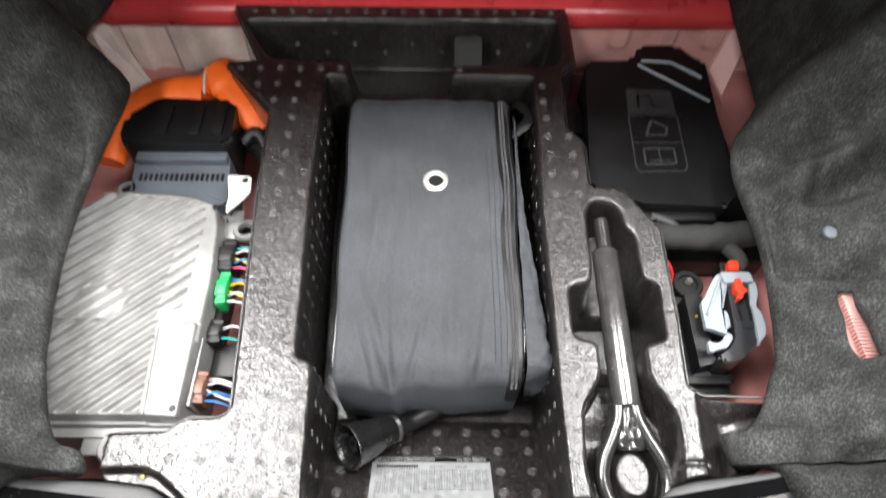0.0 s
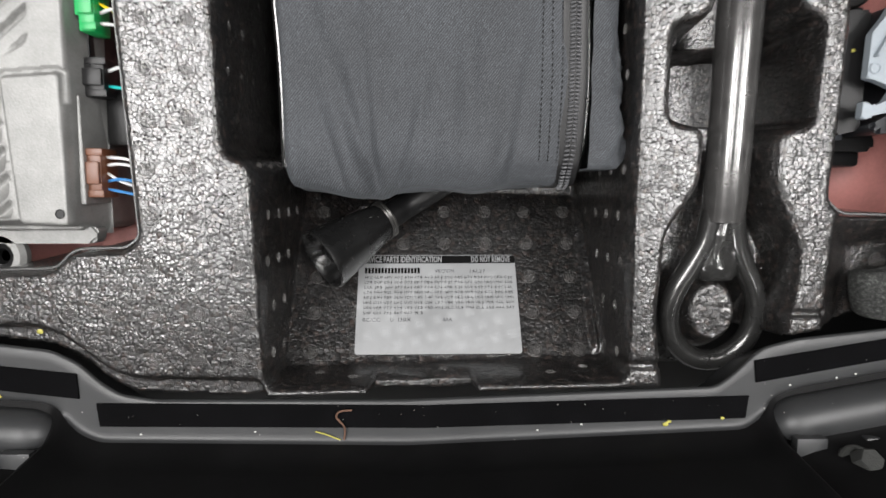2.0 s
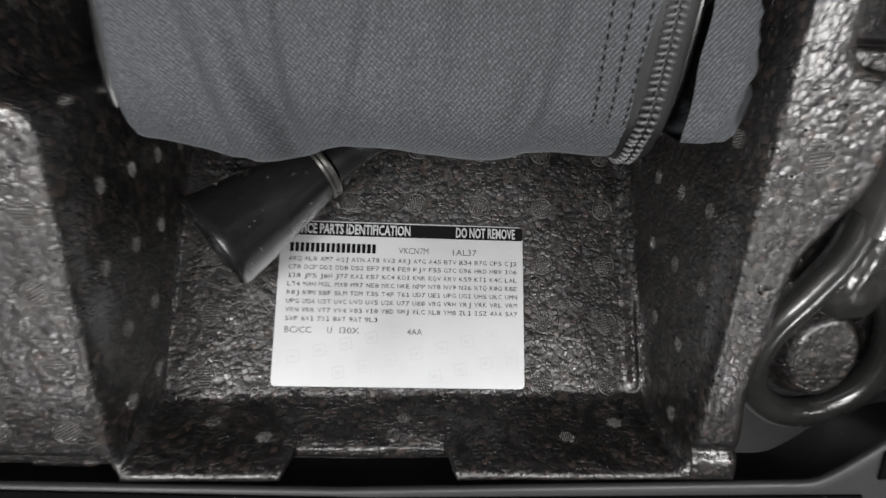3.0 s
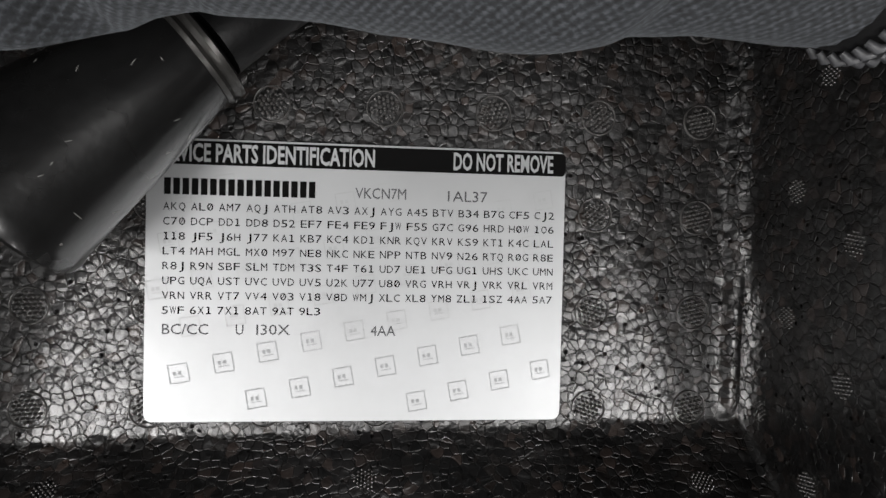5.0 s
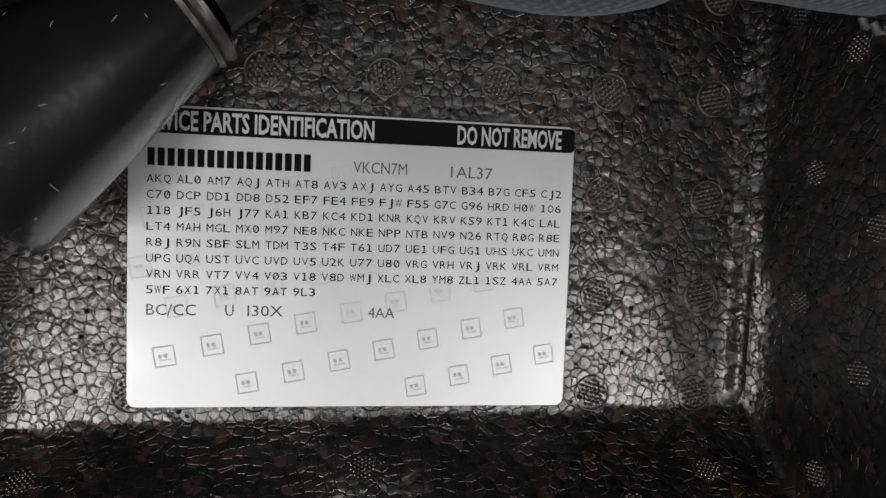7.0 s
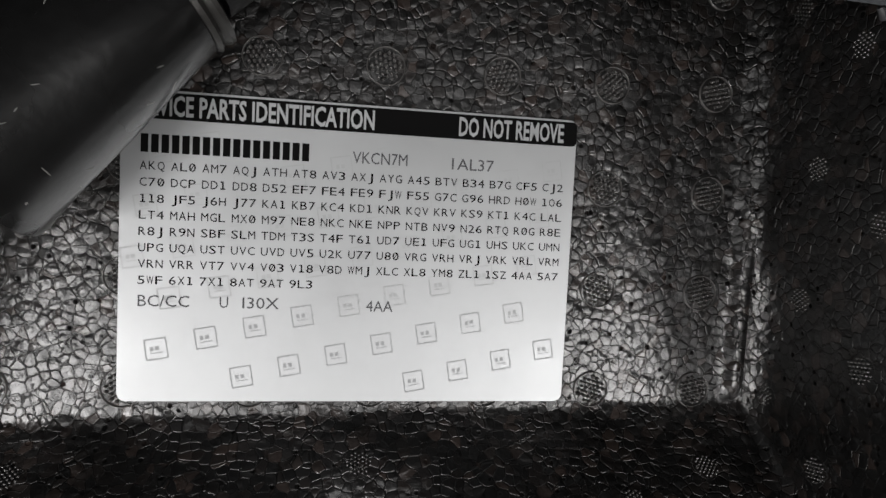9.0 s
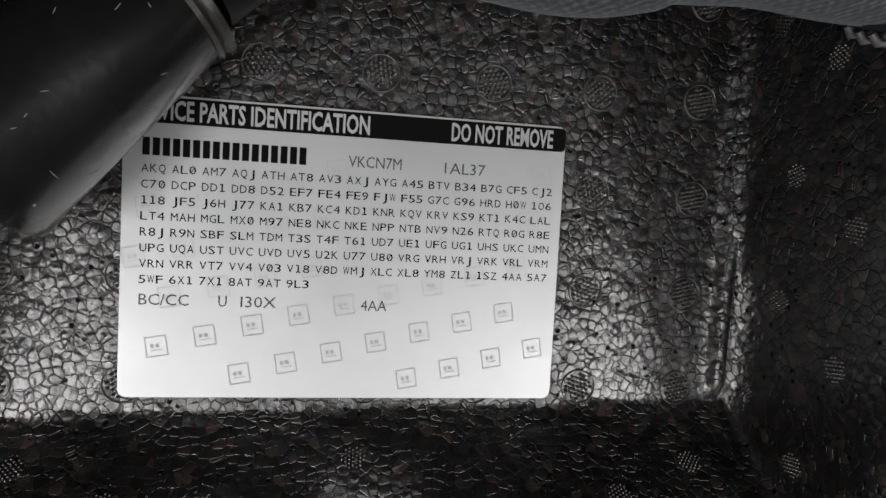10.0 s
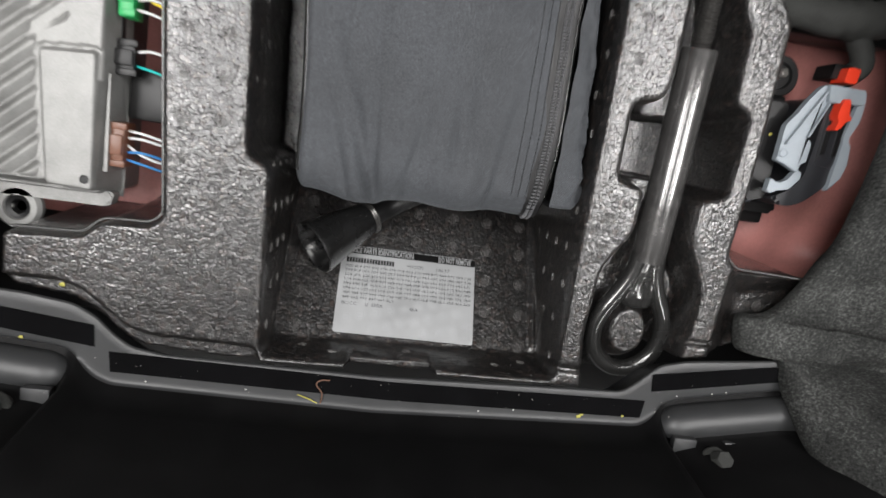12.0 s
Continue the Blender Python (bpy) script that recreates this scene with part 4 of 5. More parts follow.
# ---- audio amplifier with its plugs ----
def amplifier():
    amp = thing("amplifier", "cast aluminium amplifier with slanted cooling fins beside the foam tray", "amplifier", (-0.32, 0.15, -0.12))
    step = 0.00085
    x0, x1, y0, y1 = -0.408, -0.2365, 0.031, 0.2765
    xs, ys = np.arange(x0, x1, step), np.arange(y0, y1, step)
    X, Y = np.meshgrid(xs, ys)
    a = radians(41)
    u = -math.sin(a) * X + math.cos(a) * Y
    pitch = 0.0122
    f = (u / pitch) % 1.0
    # shingle profile: a steep rise, a narrow crest and a long fall
    fin = np.where(f < 0.16, 1 - f / 0.16, np.clip((f - 0.26) / 0.62, 0, 1) ** 0.8)
    margin = inside(rounded([(-0.5, 0.041), (-0.2745, 0.041), (-0.2800, 0.121), (-0.2800, 0.130), (-0.2610, 0.140), (-0.2600, 0.246), (-0.270, 0.262), (-0.5, 0.285)], 0.006), X, Y)
    slots = np.clip((X + 0.2850) / 0.002, 0, 1) * (Y > 0.125)
    deep = fin * (1 - slots) + slots * np.clip(1 - np.abs(f - 0.86) / 0.26, 0, 1) * 1.5
    groove = np.clip(margin / 0.002, 0, 1) * np.minimum(deep, 1)
    block = np.clip(inside([(-0.3780, 0.1265), (-0.3570, 0.1650), (-0.3090, 0.1575), (-0.3210, 0.1265)], X, Y) / 0.002, 0, 1)
    Z = -0.0385 - 0.0046 * groove * (1 - 0.8 * block)
    # small plate that stands a little proud, with a lip round its foot
    plate = inside(rounded([(-0.2712, 0.0385), (-0.2415, 0.0368), (-0.2435, 0.1240), (-0.2780, 0.1215)], 0.004), X, Y)
    Z = np.where(plate > 0, np.maximum(Z, -0.0385 + 0.0022 * np.clip(plate / 0.0016, 0, 1)), Z)
    Z = np.where((plate < 0) & (plate > -0.003), np.minimum(Z, -0.0410), Z)
    Z = Z - 0.010 * np.clip((0.041 - Y) / 0.004, 0, 1) * (plate < 0)
    rim = inside(rounded([(x0 + 0.002, 0.0335), (-0.2405, 0.0335), (-0.2398, 0.108), (-0.2392, 0.166), (-0.2445, 0.2267), (-0.2521, 0.2575), (-0.2768, 0.2665), (-0.3039, 0.271), (-0.3391, 0.273), (-0.3744, 0.2745), (-0.3915, 0.2536), (x0 + 0.002, 0.235)], 0.006), X, Y)
    Z = np.minimum(Z, np.where(rim < 0.0025, -0.0385 - 8 * (0.0025 - rim), 0))
    Z = np.maximum(Z, -0.075)
    me = sheet("heatsink", xs, ys, Z, np.ones((len(ys) - 1, len(xs) - 1), bool), ALU)
    under(new("heatsink", me), amp)
    bm = bmesh.new()
    prism(bm, rounded([(-0.405, 0.033), (-0.242, 0.033), (-0.243, 0.112), (-0.246, 0.114), (-0.249, 0.26), (-0.405, 0.255)], 0.006), -0.115, -0.060, 0.002)
    part("case", bm, ALU, amp, "dull cast aluminium case")
    bm = bmesh.new()
    prism(bm, rounded([(-0.400, 0.026), (-0.238, 0.026), (-0.236, 0.036), (-0.400, 0.036)], 0.004), -0.066, -0.055, 0.0015)
    part("flange", bm, ALU, amp, "aluminium foot flange")
    # rivet holes
    for x, y in ((-0.2470, 0.0445), (-0.2530, 0.251)):
        bm = bmesh.new()
        lathe(bm, [(-0.002, 0.0001), (-0.002, 0.0017), (0.0006, 0.0021), (0.0003, 0.0028)], (x, y, -0.0362), (0, 0, 1), 16)
        part("rivet_hole", bm, BLACK, amp, "dark rivet hole")
    # fixing ears with round grommets
    for x, y, r in ((-0.296, 0.018, 0.011), (-0.2250, 0.2383, 0.010), (-0.3600, 0.2900, 0.008)):
        bm = bmesh.new()
        lathe(bm, [(-0.006, r * 0.62), (-0.006, r * 1.25), (0.0, r * 1.35), (0.003, r * 1.15), (0.003, r * 0.8), (-0.004, r * 0.6)], (x, y, -0.058), (0, 0, 1), 28)
        ear = part("fixing_ear", bm, ALU, amp, "cast fixing ear")
        bm = bmesh.new()
        lathe(bm, [(-0.008, 0.0001), (-0.008, r * 0.5), (-0.002, r * 0.75), (-0.003, r * 0.45), (-0.007, r * 0.3), (-0.007, 0.0001)], (x, y, -0.055), (0, 0, 1), 20)
        part("grommet", bm, BLACK, ear, "black rubber grommet")
    for lo, hi in (((-0.325, 0.012, -0.066), (-0.300, 0.034, -0.058)), ((-0.2480, 0.228, -0.066), (-0.232, 0.248, -0.058)), ((-0.3660, 0.262, -0.066), (-0.3440, 0.284, -0.058))):
        part("ear_web", boxed(lo, hi, 0.002), ALU, amp, "cast web")
    # side wall with the sockets
    bm = boxed((-0.250, 0.115, -0.105), (-0.2385, 0.235, -0.060), 0.001)
    part("socket_wall", bm, BLACK, amp, "black socket housing")
    return amp


amplifier()


def plug(name, label, mat, x, y, z, w, h, d, wires, ridges=3):
    """A multi-way plug with a latch and a fan of wires that dips under the foam."""
    p = thing(name, label, "electrical plug", (x, y, z - d / 2), "plugs of the amplifier")
    bm = bmesh.new()
    box(bm, (x - w * 0.36, y - h / 2, z - d / 2), (x + w * 0.40, y + h / 2, z + d / 2), 0.0012)
    box(bm, (x - w / 2, y - h * 0.24, z - d / 2 + 0.001), (x + w * 0.30, y + h * 0.24, z + d / 2 + 0.0008), 0.001)
    part("housing", bm, mat, p)
    bm = bmesh.new()
    box(bm, (x - w * 0.34, y - h * 0.22, z + d / 2 - 0.001), (x + w * 0.36, y + h * 0.22, z + d / 2 + 0.0022), 0.0007)
    part("latch", bm, mat, p)
    for s in (-1, 1):
        bm = bmesh.new()
        box(bm, (x - w * 0.2, y + s * h * 0.42 - 0.002, z + d / 2 - 0.001), (x + w * 0.5, y + s * h * 0.42 + 0.002, z + d / 2 + 0.0012), 0.0005)
        part("ridge", bm, mat, p)
    for i, c in enumerate(wires):
        t = (i + 0.5) / len(wires) - 0.5
        yy = y + t * h * 0.82
        bend = 0.004 * math.sin(i * 2.3)
        bm = bmesh.new()
        tube(bm, smooth_path([(x + w / 2 - 0.002, yy, z + 0.002), (x + w / 2 + 0.010, yy - 0.002 + bend, z + 0.005 + 0.002 * (i % 2)), (x + w / 2 + 0.024, yy - 0.006 + bend, z - 0.001), (x + w / 2 + 0.034, yy - 0.011, z - 0.022)], 6), 0.00095, 7)
        part("wire", bm, WIRES[c], p, c + " insulated wire")


plug("electrical_plug", "black plastic plug with coloured wires in the amplifier", BLACK, -0.2365, 0.2030, -0.058, 0.017, 0.034, 0.018, ("pink", "blue", "yellow", "white", "teal"))
plug("electrical_plug", "bright green plastic plug with yellow and white wires", GREEN, -0.2325, 0.1650, -0.056, 0.012, 0.034, 0.018, ("white", "white", "yellow", "yellow", "blue"))
plug("electrical_plug", "small black plug with teal and white wires", BLACK, -0.2355, 0.124, -0.064, 0.017, 0.022, 0.016, ("teal", "white"))
plug("electrical_plug", "brown plastic plug with white and blue wires", BROWN, -0.2355, 0.068, -0.060, 0.014, 0.029, 0.020, ("blue", "blue", "white", "white", "white"))
# steel bracket beside the brown plug
br = thing("bracket", "flat white painted steel bracket with a fixing hole", "bracket", (-0.225, 0.25, -0.06))
bm = bmesh.new()
prism(bm, rounded([(-0.2390, 0.2400), (-0.2400, 0.262), (-0.2457, 0.2889), (-0.2209, 0.2868), (-0.2187, 0.2669), (-0.2290, 0.252)], 0.003), -0.033, -0.031, 0.0005)
part("plate", bm, WHITE, br)
bm = bmesh.new()
lathe(bm, [(-0.001, 0.0001), (0.0, 0.0028), (0.0004, 0.0028), (0.0003, 0.0036)], (-0.2265, 0.2820, -0.0312), (0, 0, 1), 16)
part("hole", bm, BLACK, br, "dark bolt hole")
bm = bmesh.new()
prism(bm, [(-0.2405, 0.050), (-0.2395, 0.112), (-0.2385, 0.112), (-0.2375, 0.050)], -0.085, -0.046, 0.0003)
solid("side_bracket", bm, ALU, "thin folded aluminium bracket on the amplifier side", "bracket")
bm = boxed((-0.236, 0.085, -0.105), (-0.200, 0.118, -0.070), 0.003)
solid("control_box", bm, BLACK, "plain black plastic control box below the plugs", "control box")


# ---- fuse box and orange sleeve behind the amplifier ----
def fuse_box():
    fb = thing("fuse_box", "grey fuse box with black lid and slotted front", "fuse box", (-0.31, 0.33, -0.12))
    bm = bmesh.new()
    prism(bm, rounded([(-0.354, 0.272), (-0.250, 0.268), (-0.258, 0.336), (-0.362, 0.336)], 0.004), -0.110, -0.055, 0.003)
    part("body", bm, GREY, fb, "grey plastic body")
    bm = boxed((-0.357, 0.322, -0.056), (-0.258, 0.334, -0.046), 0.002)
    part("ledge", bm, GREY, fb, "stepped grey ledge")
    for i in range(17):
        x = -0.350 + 0.0055 * i
        part("slot", boxed((x, 0.300, -0.056), (x + 0.0026, 0.309, -0.0535), 0), BLACK, fb, "dark vent slot")
    bm = bmesh.new()
    prism(bm, rounded([(-0.372, 0.334), (-0.252, 0.334), (-0.256, 0.398), (-0.345, 0.402), (-0.375, 0.372)], 0.010), -0.085, -0.032, 0.004)
    part("lid", bm, BLACK, fb, "black plastic lid")
    for x in (-0.335, -0.300, -0.275):
        part("lid_rib", boxed((x, 0.345, -0.033), (x + 0.012, 0.388, -0.0285), 0.0015), BLACK, fb)
    bm = bmesh.new()
    tube(bm, smooth_path([(-0.25, 0.36, -0.06), (-0.235, 0.37, -0.055), (-0.22, 0.35, -0.07)], 6), 0.008, 10)
    part("side_socket", bm, BLACK, fb)


fuse_box()


def orange_sleeve():
    sl = thing("cable_sleeve", "bright orange corrugated cable sleeve behind the fuse box", "cable sleeve", (-0.32, 0.42, -0.08))
    bm = bmesh.new()
    tube(bm, smooth_path([(-0.40, 0.335, -0.065), (-0.392, 0.375, -0.055), (-0.362, 0.410, -0.045), (-0.325, 0.418, -0.040), (-0.295, 0.416, -0.038)], 8), 0.021, 16, squash=0.7)
    part("sleeve", bm, ORANGE, sl)
    bm = bmesh.new()
    tube(bm, smooth_path([(-0.290, 0.444, -0.035), (-0.272, 0.432, -0.035), (-0.250, 0.408, -0.045), (-0.225, 0.385, -0.062)], 8), [0.027] * 10 + [0.024] * 15, 16, squash=0.6)
    part("end_piece", bm, ORANGE, sl)
    bm = bmesh.new()
    tube(bm, [(-0.297, 0.440, -0.023), (-0.294, 0.420, -0.0205), (-0.292, 0.402, -0.024)], 0.0016, 8)
    part("tie", bm, WHITE, sl, "white cable tie")


orange_sleeve()


# ---- battery cover, relay unit with lever plug, harness ----
def battery_cover():
    bc = thing("battery_cover", "black plastic battery cover with pale warning symbols", "battery cover", (0.21, 0.36, -0.12))
    bm = bmesh.new()
    prism(bm, rounded([(0.128, 0.276), (0.147, 0.468), (0.205, 0.470), (0.214, 0.496), (0.262, 0.498), (0.278, 0.474), (0.290, 0.470), (0.277, 0.268), (0.262, 0.252), (0.180, 0.256)], 0.006), -0.115, -0.032, 0.004)
    part("cover", bm, BLACK, bc)
    # added black slab that stands in for the shade round the cover's foot
    part("tray", boxed((0.118, 0.222, -0.118), (0.320, 0.512, -0.088), 0.004), BLACK, bc, "dull black slab standing in for shade on the floor")
    part("front_lip", boxed((0.165, 0.243, -0.060), (0.255, 0.254, -0.042), 0.003), BLACK, bc)

    def q(u, v):
        """Corner-to-corner place in the printed panel."""
        a, b, c, d = (np.array(p) for p in ((0.1795, 0.297), (0.234, 0.299), (0.240, 0.418), (0.186, 0.421)))
        p = (1 - v) * ((1 - u) * a + u * b) + v * ((1 - u) * d + u * c)
        return p

    def bar(bm, pts, w):
        for (u0, v0), (u1, v1) in zip(pts, pts[1:]):
            a, b = q(u0, v0), q(u1, v1)
            d = (b - a) / max(np.linalg.norm(b - a), 1e-9)
            n = np.array((-d[1], d[0])) * w / 2
            bm.faces.new([bm.verts.new((*p, -0.0317)) for p in (a - n, b - n, b + n, a + n)])

    bm = bmesh.new()
    bar(bm, [(0.06, 0), (0.94, 0), (1, 0.05), (1, 0.66)], 0.0012)
    bar(bm, [(1, 0.66), (0, 0.66), (0, 0.05), (0.06, 0)], 0.0012)
    bar(bm, [(0, 0.33), (1, 0.33)], 0.0012)
    DIM = simple("dim_grey_print", (0.045, 0.045, 0.045), 0.5)
    part("symbol_frame", bm, DIM, bc, "pale grey printed frame", smooth=False)
    bm = bmesh.new()
    bm.faces.new([bm.verts.new((*q(u, v), -0.0317)) for u, v in ((0, 0.68), (1, 0.68), (0.97, 1), (0.03, 1))])
    part("symbol_panel", bm, simple("worn_grey_print", (0.03, 0.03, 0.031), 0.5), bc, "grey printed panel", smooth=False)
    bm = bmesh.new()
    bar(bm, [(0.2, 0.08), (0.2, 0.26), (0.8, 0.26), (0.8, 0.08), (0.2, 0.08)], 0.0022)
    bar(bm, [(0.5, 0.08), (0.5, 0.26)], 0.0016)
    bar(bm, [(0.3, 0.12), (0.7, 0.12)], 0.0016)
    part("book_symbol", bm, DIM, bc, "pale outline symbol", smooth=False)
    bm = bmesh.new()
    bar(bm, [(0.3, 0.42), (0.7, 0.42), (0.75, 0.52), (0.45, 0.60), (0.3, 0.42)], 0.0028)
    part("hand_symbol", bm, DIM, bc, "pale outline symbol", smooth=False)
    bm = bmesh.new()
    bar(bm, [(0.25, 0.76), (0.25, 0.92), (0.5, 0.92), (0.55, 0.78), (0.8, 0.78)], 0.0022)
    part("car_symbol", bm, BLACK, bc, "dark outline symbol", smooth=False)
    # cover ribs in pale grey: the colour stands for the highlights along them
    for pts in (((0.2085, 0.462), (0.280, 0.401)), ((0.2135, 0.469), (0.249, 0.466)), ((0.249, 0.466), (0.2795, 0.440))):
        bm = bmesh.new()
        tube(bm, [(*p, -0.0315) for p in pts], 0.0018, 8)
        part("highlight_rib", bm, PALE, bc, "rib with its highlight in a pale colour")
    bm = boxed((0.117, 0.37, -0.10), (0.138, 0.42, -0.05), 0.003)
    part("clip", bm, BLACK, bc)


battery_cover()


def fleck(x, y, z, r, mat, label):
    bm = bmesh.new()
    bmesh.ops.create_icosphere(bm, subdivisions=2, radius=r)
    for v in bm.verts:
        v.co = Vector((v.co.x * 1.3, v.co.y, v.co.z * 0.5)) * (1 + 0.35 * noise.noise(v.co * 900 + Vector((x * 99, y * 99, 0)))) + Vector((x, y, z))
    solid("fleck", bm, mat, label, "plant bit", "flecks of dry plant")


def shifted(points, dx=0.007, dy=0.004):
    return [(x + dx, y + dy) for x, y in points]


def relay_unit():
    ru = thing("relay_unit", "black plastic relay unit on the red trunk floor", "relay unit", (0.2, 0.12, -0.12))
    bm = bmesh.new()
    prism(bm, rounded(shifted([(0.190, 0.170), (0.219, 0.170), (0.231, 0.168), (0.2297, 0.1587), (0.2257, 0.1084), (0.2344, 0.0951), (0.2410, 0.0864), (0.2397, 0.0792), (0.185, 0.0799)]), 0.003), -0.12, -0.078, 0.003)
    part("housing", bm, BLACK, ru)
    bm = bmesh.new()
    prism(bm, rounded([(0.2100, 0.1655), (0.2267, 0.1660), (0.2238, 0.0950), (0.2088, 0.0916)], 0.002), -0.10, -0.058, 0.0015)
    part("side_wall", bm, BLACK, ru)
    part("base", boxed((0.186, 0.074, -0.12), (0.246, 0.088, -0.088), 0.003), BLACK, ru)
    bm = bmesh.new()
    lathe(bm, [(-0.020, 0.0155), (0.000, 0.0155), (0.0012, 0.0143), (0.0012, 0.0100), (-0.0015, 0.0092), (-0.0015, 0.0001)], (0.2235, 0.1865, -0.074), (0, 0, 1), 28)
    part("boss", bm, BLACK, ru, angle=25)
    bm = bmesh.new()
    lathe(bm, [(-0.002, 0.0036), (0.003, 0.0034), (0.0036, 0.0028), (0.0036, 0.0001)], (0.2245, 0.1885, -0.073), (0.25, 0.1, 1), 6)
    part("stud", bm, STEEL, ru, "shiny hex stud")
    part("sticker", boxed((0.210, 0.0905, -0.079), (0.226, 0.0955, -0.0772), 0), GREY, ru, "small grey sticker")
    fleck(0.2165, 0.142, -0.0575, 0.0011, YELLOW, "tiny yellow dry plant fleck on the relay unit")


relay_unit()


def lever_plug():
    lp = thing("lever_plug", "black lever lock plug with pale grey lever and red catches", "electrical plug", (0.25, 0.13, -0.12))
    bm = bmesh.new()
    prism(bm, rounded([(0.2483, 0.174), (0.2712, 0.174), (0.2654, 0.121), (0.2605, 0.109), (0.2463, 0.096), (0.2365, 0.092), (0.227, 0.092), (0.2226, 0.097), (0.2345, 0.104), (0.2427, 0.1145), (0.2458, 0.142)], 0.005), -0.12, -0.047, 0.003)
    part("plug_body", bm, PLUG_GREY, lp)
    bm = bmesh.new()
    prism(bm, rounded([(0.2505, 0.168), (0.2660, 0.168), (0.2622, 0.124), (0.2480, 0.124)], 0.002), -0.048, -0.0455, 0.0008)
    part("top_plate", bm, PLUG_GREY, lp)
    for x in (0.2520, 0.2610):
        bm = bmesh.new()
        prism(bm, rounded([(x, 0.166), (x + 0.0022, 0.166), (x, 0.132), (x - 0.0022, 0.132)], 0.0008), -0.046, -0.0435, 0.0006)
        part("rib", bm, BLACK, lp)
    # lever: two arms joined by a bar, a hooked foot round an opening, raised edges
    for name, out, low, high, mat, label in (
        ("lever_arm", [(0.2434, 0.181), (0.2462, 0.170), (0.2347, 0.142), (0.240, 0.140), (0.2395, 0.124), (0.2361, 0.1245), (0.2342, 0.117), (0.2223, 0.122), (0.2163, 0.1235), (0.2176, 0.149), (0.2241, 0.1575), (0.2304, 0.168), (0.2387, 0.179)], -0.049, -0.0435, PALE, "pale grey lever plastic"),
        ("lever_hook", [(0.2365, 0.119), (0.2389, 0.1135), (0.2308, 0.104), (0.2197, 0.1017), (0.2188, 0.0998), (0.2143, 0.1005), (0.2152, 0.1105), (0.2215, 0.1075), (0.2285, 0.1105), (0.2322, 0.1165)], -0.049, -0.0435, PALE, "pale grey lever plastic"),
        ("lever_arm", [(0.2689, 0.1715), (0.2744, 0.1725), (0.2735, 0.1587), (0.2673, 0.145), (0.2709, 0.141), (0.272, 0.1277), (0.2691, 0.1173), (0.2609, 0.1066), (0.2642, 0.143), (0.2632, 0.147)], -0.049, -0.0435, PALE, "pale grey lever plastic"),
        ("lever_ridge", [(0.2410, 0.176), (0.2424, 0.1752), (0.2205, 0.1350), (0.2190, 0.1356)], -0.0445, -0.0405, PALE, "pale grey stiffening ridge"),
        ("lever_ridge", [(0.2455, 0.170), (0.2466, 0.1696), (0.2356, 0.1420), (0.2345, 0.1425)], -0.0445, -0.0410, PALE, "pale grey stiffening ridge"),
        ("lever_bar", [(0.2414, 0.1803), (0.270, 0.1804), (0.2713, 0.170), (0.2434, 0.1686)], -0.049, -0.040, PALE, "pale grey lever bar"),
        ("catch", [(0.2525, 0.172), (0.2578, 0.172), (0.2584, 0.162), (0.2623, 0.1587), (0.2573, 0.1565), (0.2539, 0.1504), (0.2501, 0.1496), (0.252, 0.156), (0.2499, 0.160)], -0.046, -0.037, LEVER_RED, "red locking catch"),
    ):
        bm = bmesh.new()
        prism(bm, rounded(out, 0.0014), low, high, 0.0009)
        part(name, bm, mat, lp, label)
    bm = bmesh.new()
    lathe(bm, [(0.0, 0.0034), (0.0012, 0.0034), (0.0014, 0.0026), (0.0008, 0.0020), (0.0008, 0.0001)], (0.2205, 0.1290, -0.0437), (0, 0, 1), 18)
    part("pivot", bm, PALE, lp, "pale grey lever pivot")
    bm = bmesh.new()
    prism(bm, rounded([(0.2536, 0.1944), (0.2632, 0.1944), (0.2618, 0.1838), (0.2520, 0.1839)], 0.001), -0.056, -0.042, 0.001)
    part("upper_catch", bm, LEVER_RED, lp, "red locking catch")
    bm = bmesh.new()
    prism(bm, rounded([(0.2489, 0.1974), (0.2698, 0.1973), (0.2697, 0.1867), (0.2475, 0.1869)], 0.0015), -0.07, -0.050, 0.001)
    part("upper_block", bm, BLACK, lp)


lever_plug()


def harness():
    h = thing("wiring_harness", "cable loom wrapped in grey cloth tape", "cable", (0.25, 0.22, -0.1))
    bm = bmesh.new()
    path = smooth_path([(0.165, 0.240, -0.060), (0.200, 0.232, -0.055), (0.25, 0.228, -0.052), (0.290, 0.236, -0.055), (0.34, 0.255, -0.07)], 14)
    rings = tube(bm, path, [0.0135 + 0.0015 * noise.noise(p * 60) for p in path], 20)
    for ring in rings:
        for v in ring:
            v.co += Vector((noise.noise(v.co * 140), noise.noise(v.co * 140 + Vector((7, 0, 0))), noise.noise(v.co * 140 + Vector((0, 9, 0))))) * 0.0016
    part("loom", bm, TAPE, h)
    bm = bmesh.new()
    tube(bm, smooth_path([(0.172, 0.262, -0.060), (0.190, 0.250, -0.046), (0.210, 0.240, -0.046), (0.222, 0.236, -0.058)], 8), 0.0042, 10)
    part("cable", bm, TUBE_GREY, h, "dull dark grey cable")
    bm = bmesh.new()
    tube(bm, smooth_path([(0.262, 0.222, -0.055), (0.270, 0.200, -0.052), (0.262, 0.188, -0.060)], 8), 0.008, 12)
    part("branch", bm, TAPE, h)
    for k, (c, dy) in enumerate((("black", 0), ("white", 0.006), ("red", -0.03))):
        bm = bmesh.new()
        tube(bm, smooth_path([(0.170, 0.245 + dy, -0.06), (0.19, 0.236 + dy, -0.05), (0.205, 0.222 + dy, -0.062), (0.20, 0.20 + dy, -0.09)], 8), 0.0015, 8)
        part("wire", bm, WIRES[c], h, c + " insulated wire")


harness()
# small red terminal and dark loom beside the bracket
bm = bmesh.new()
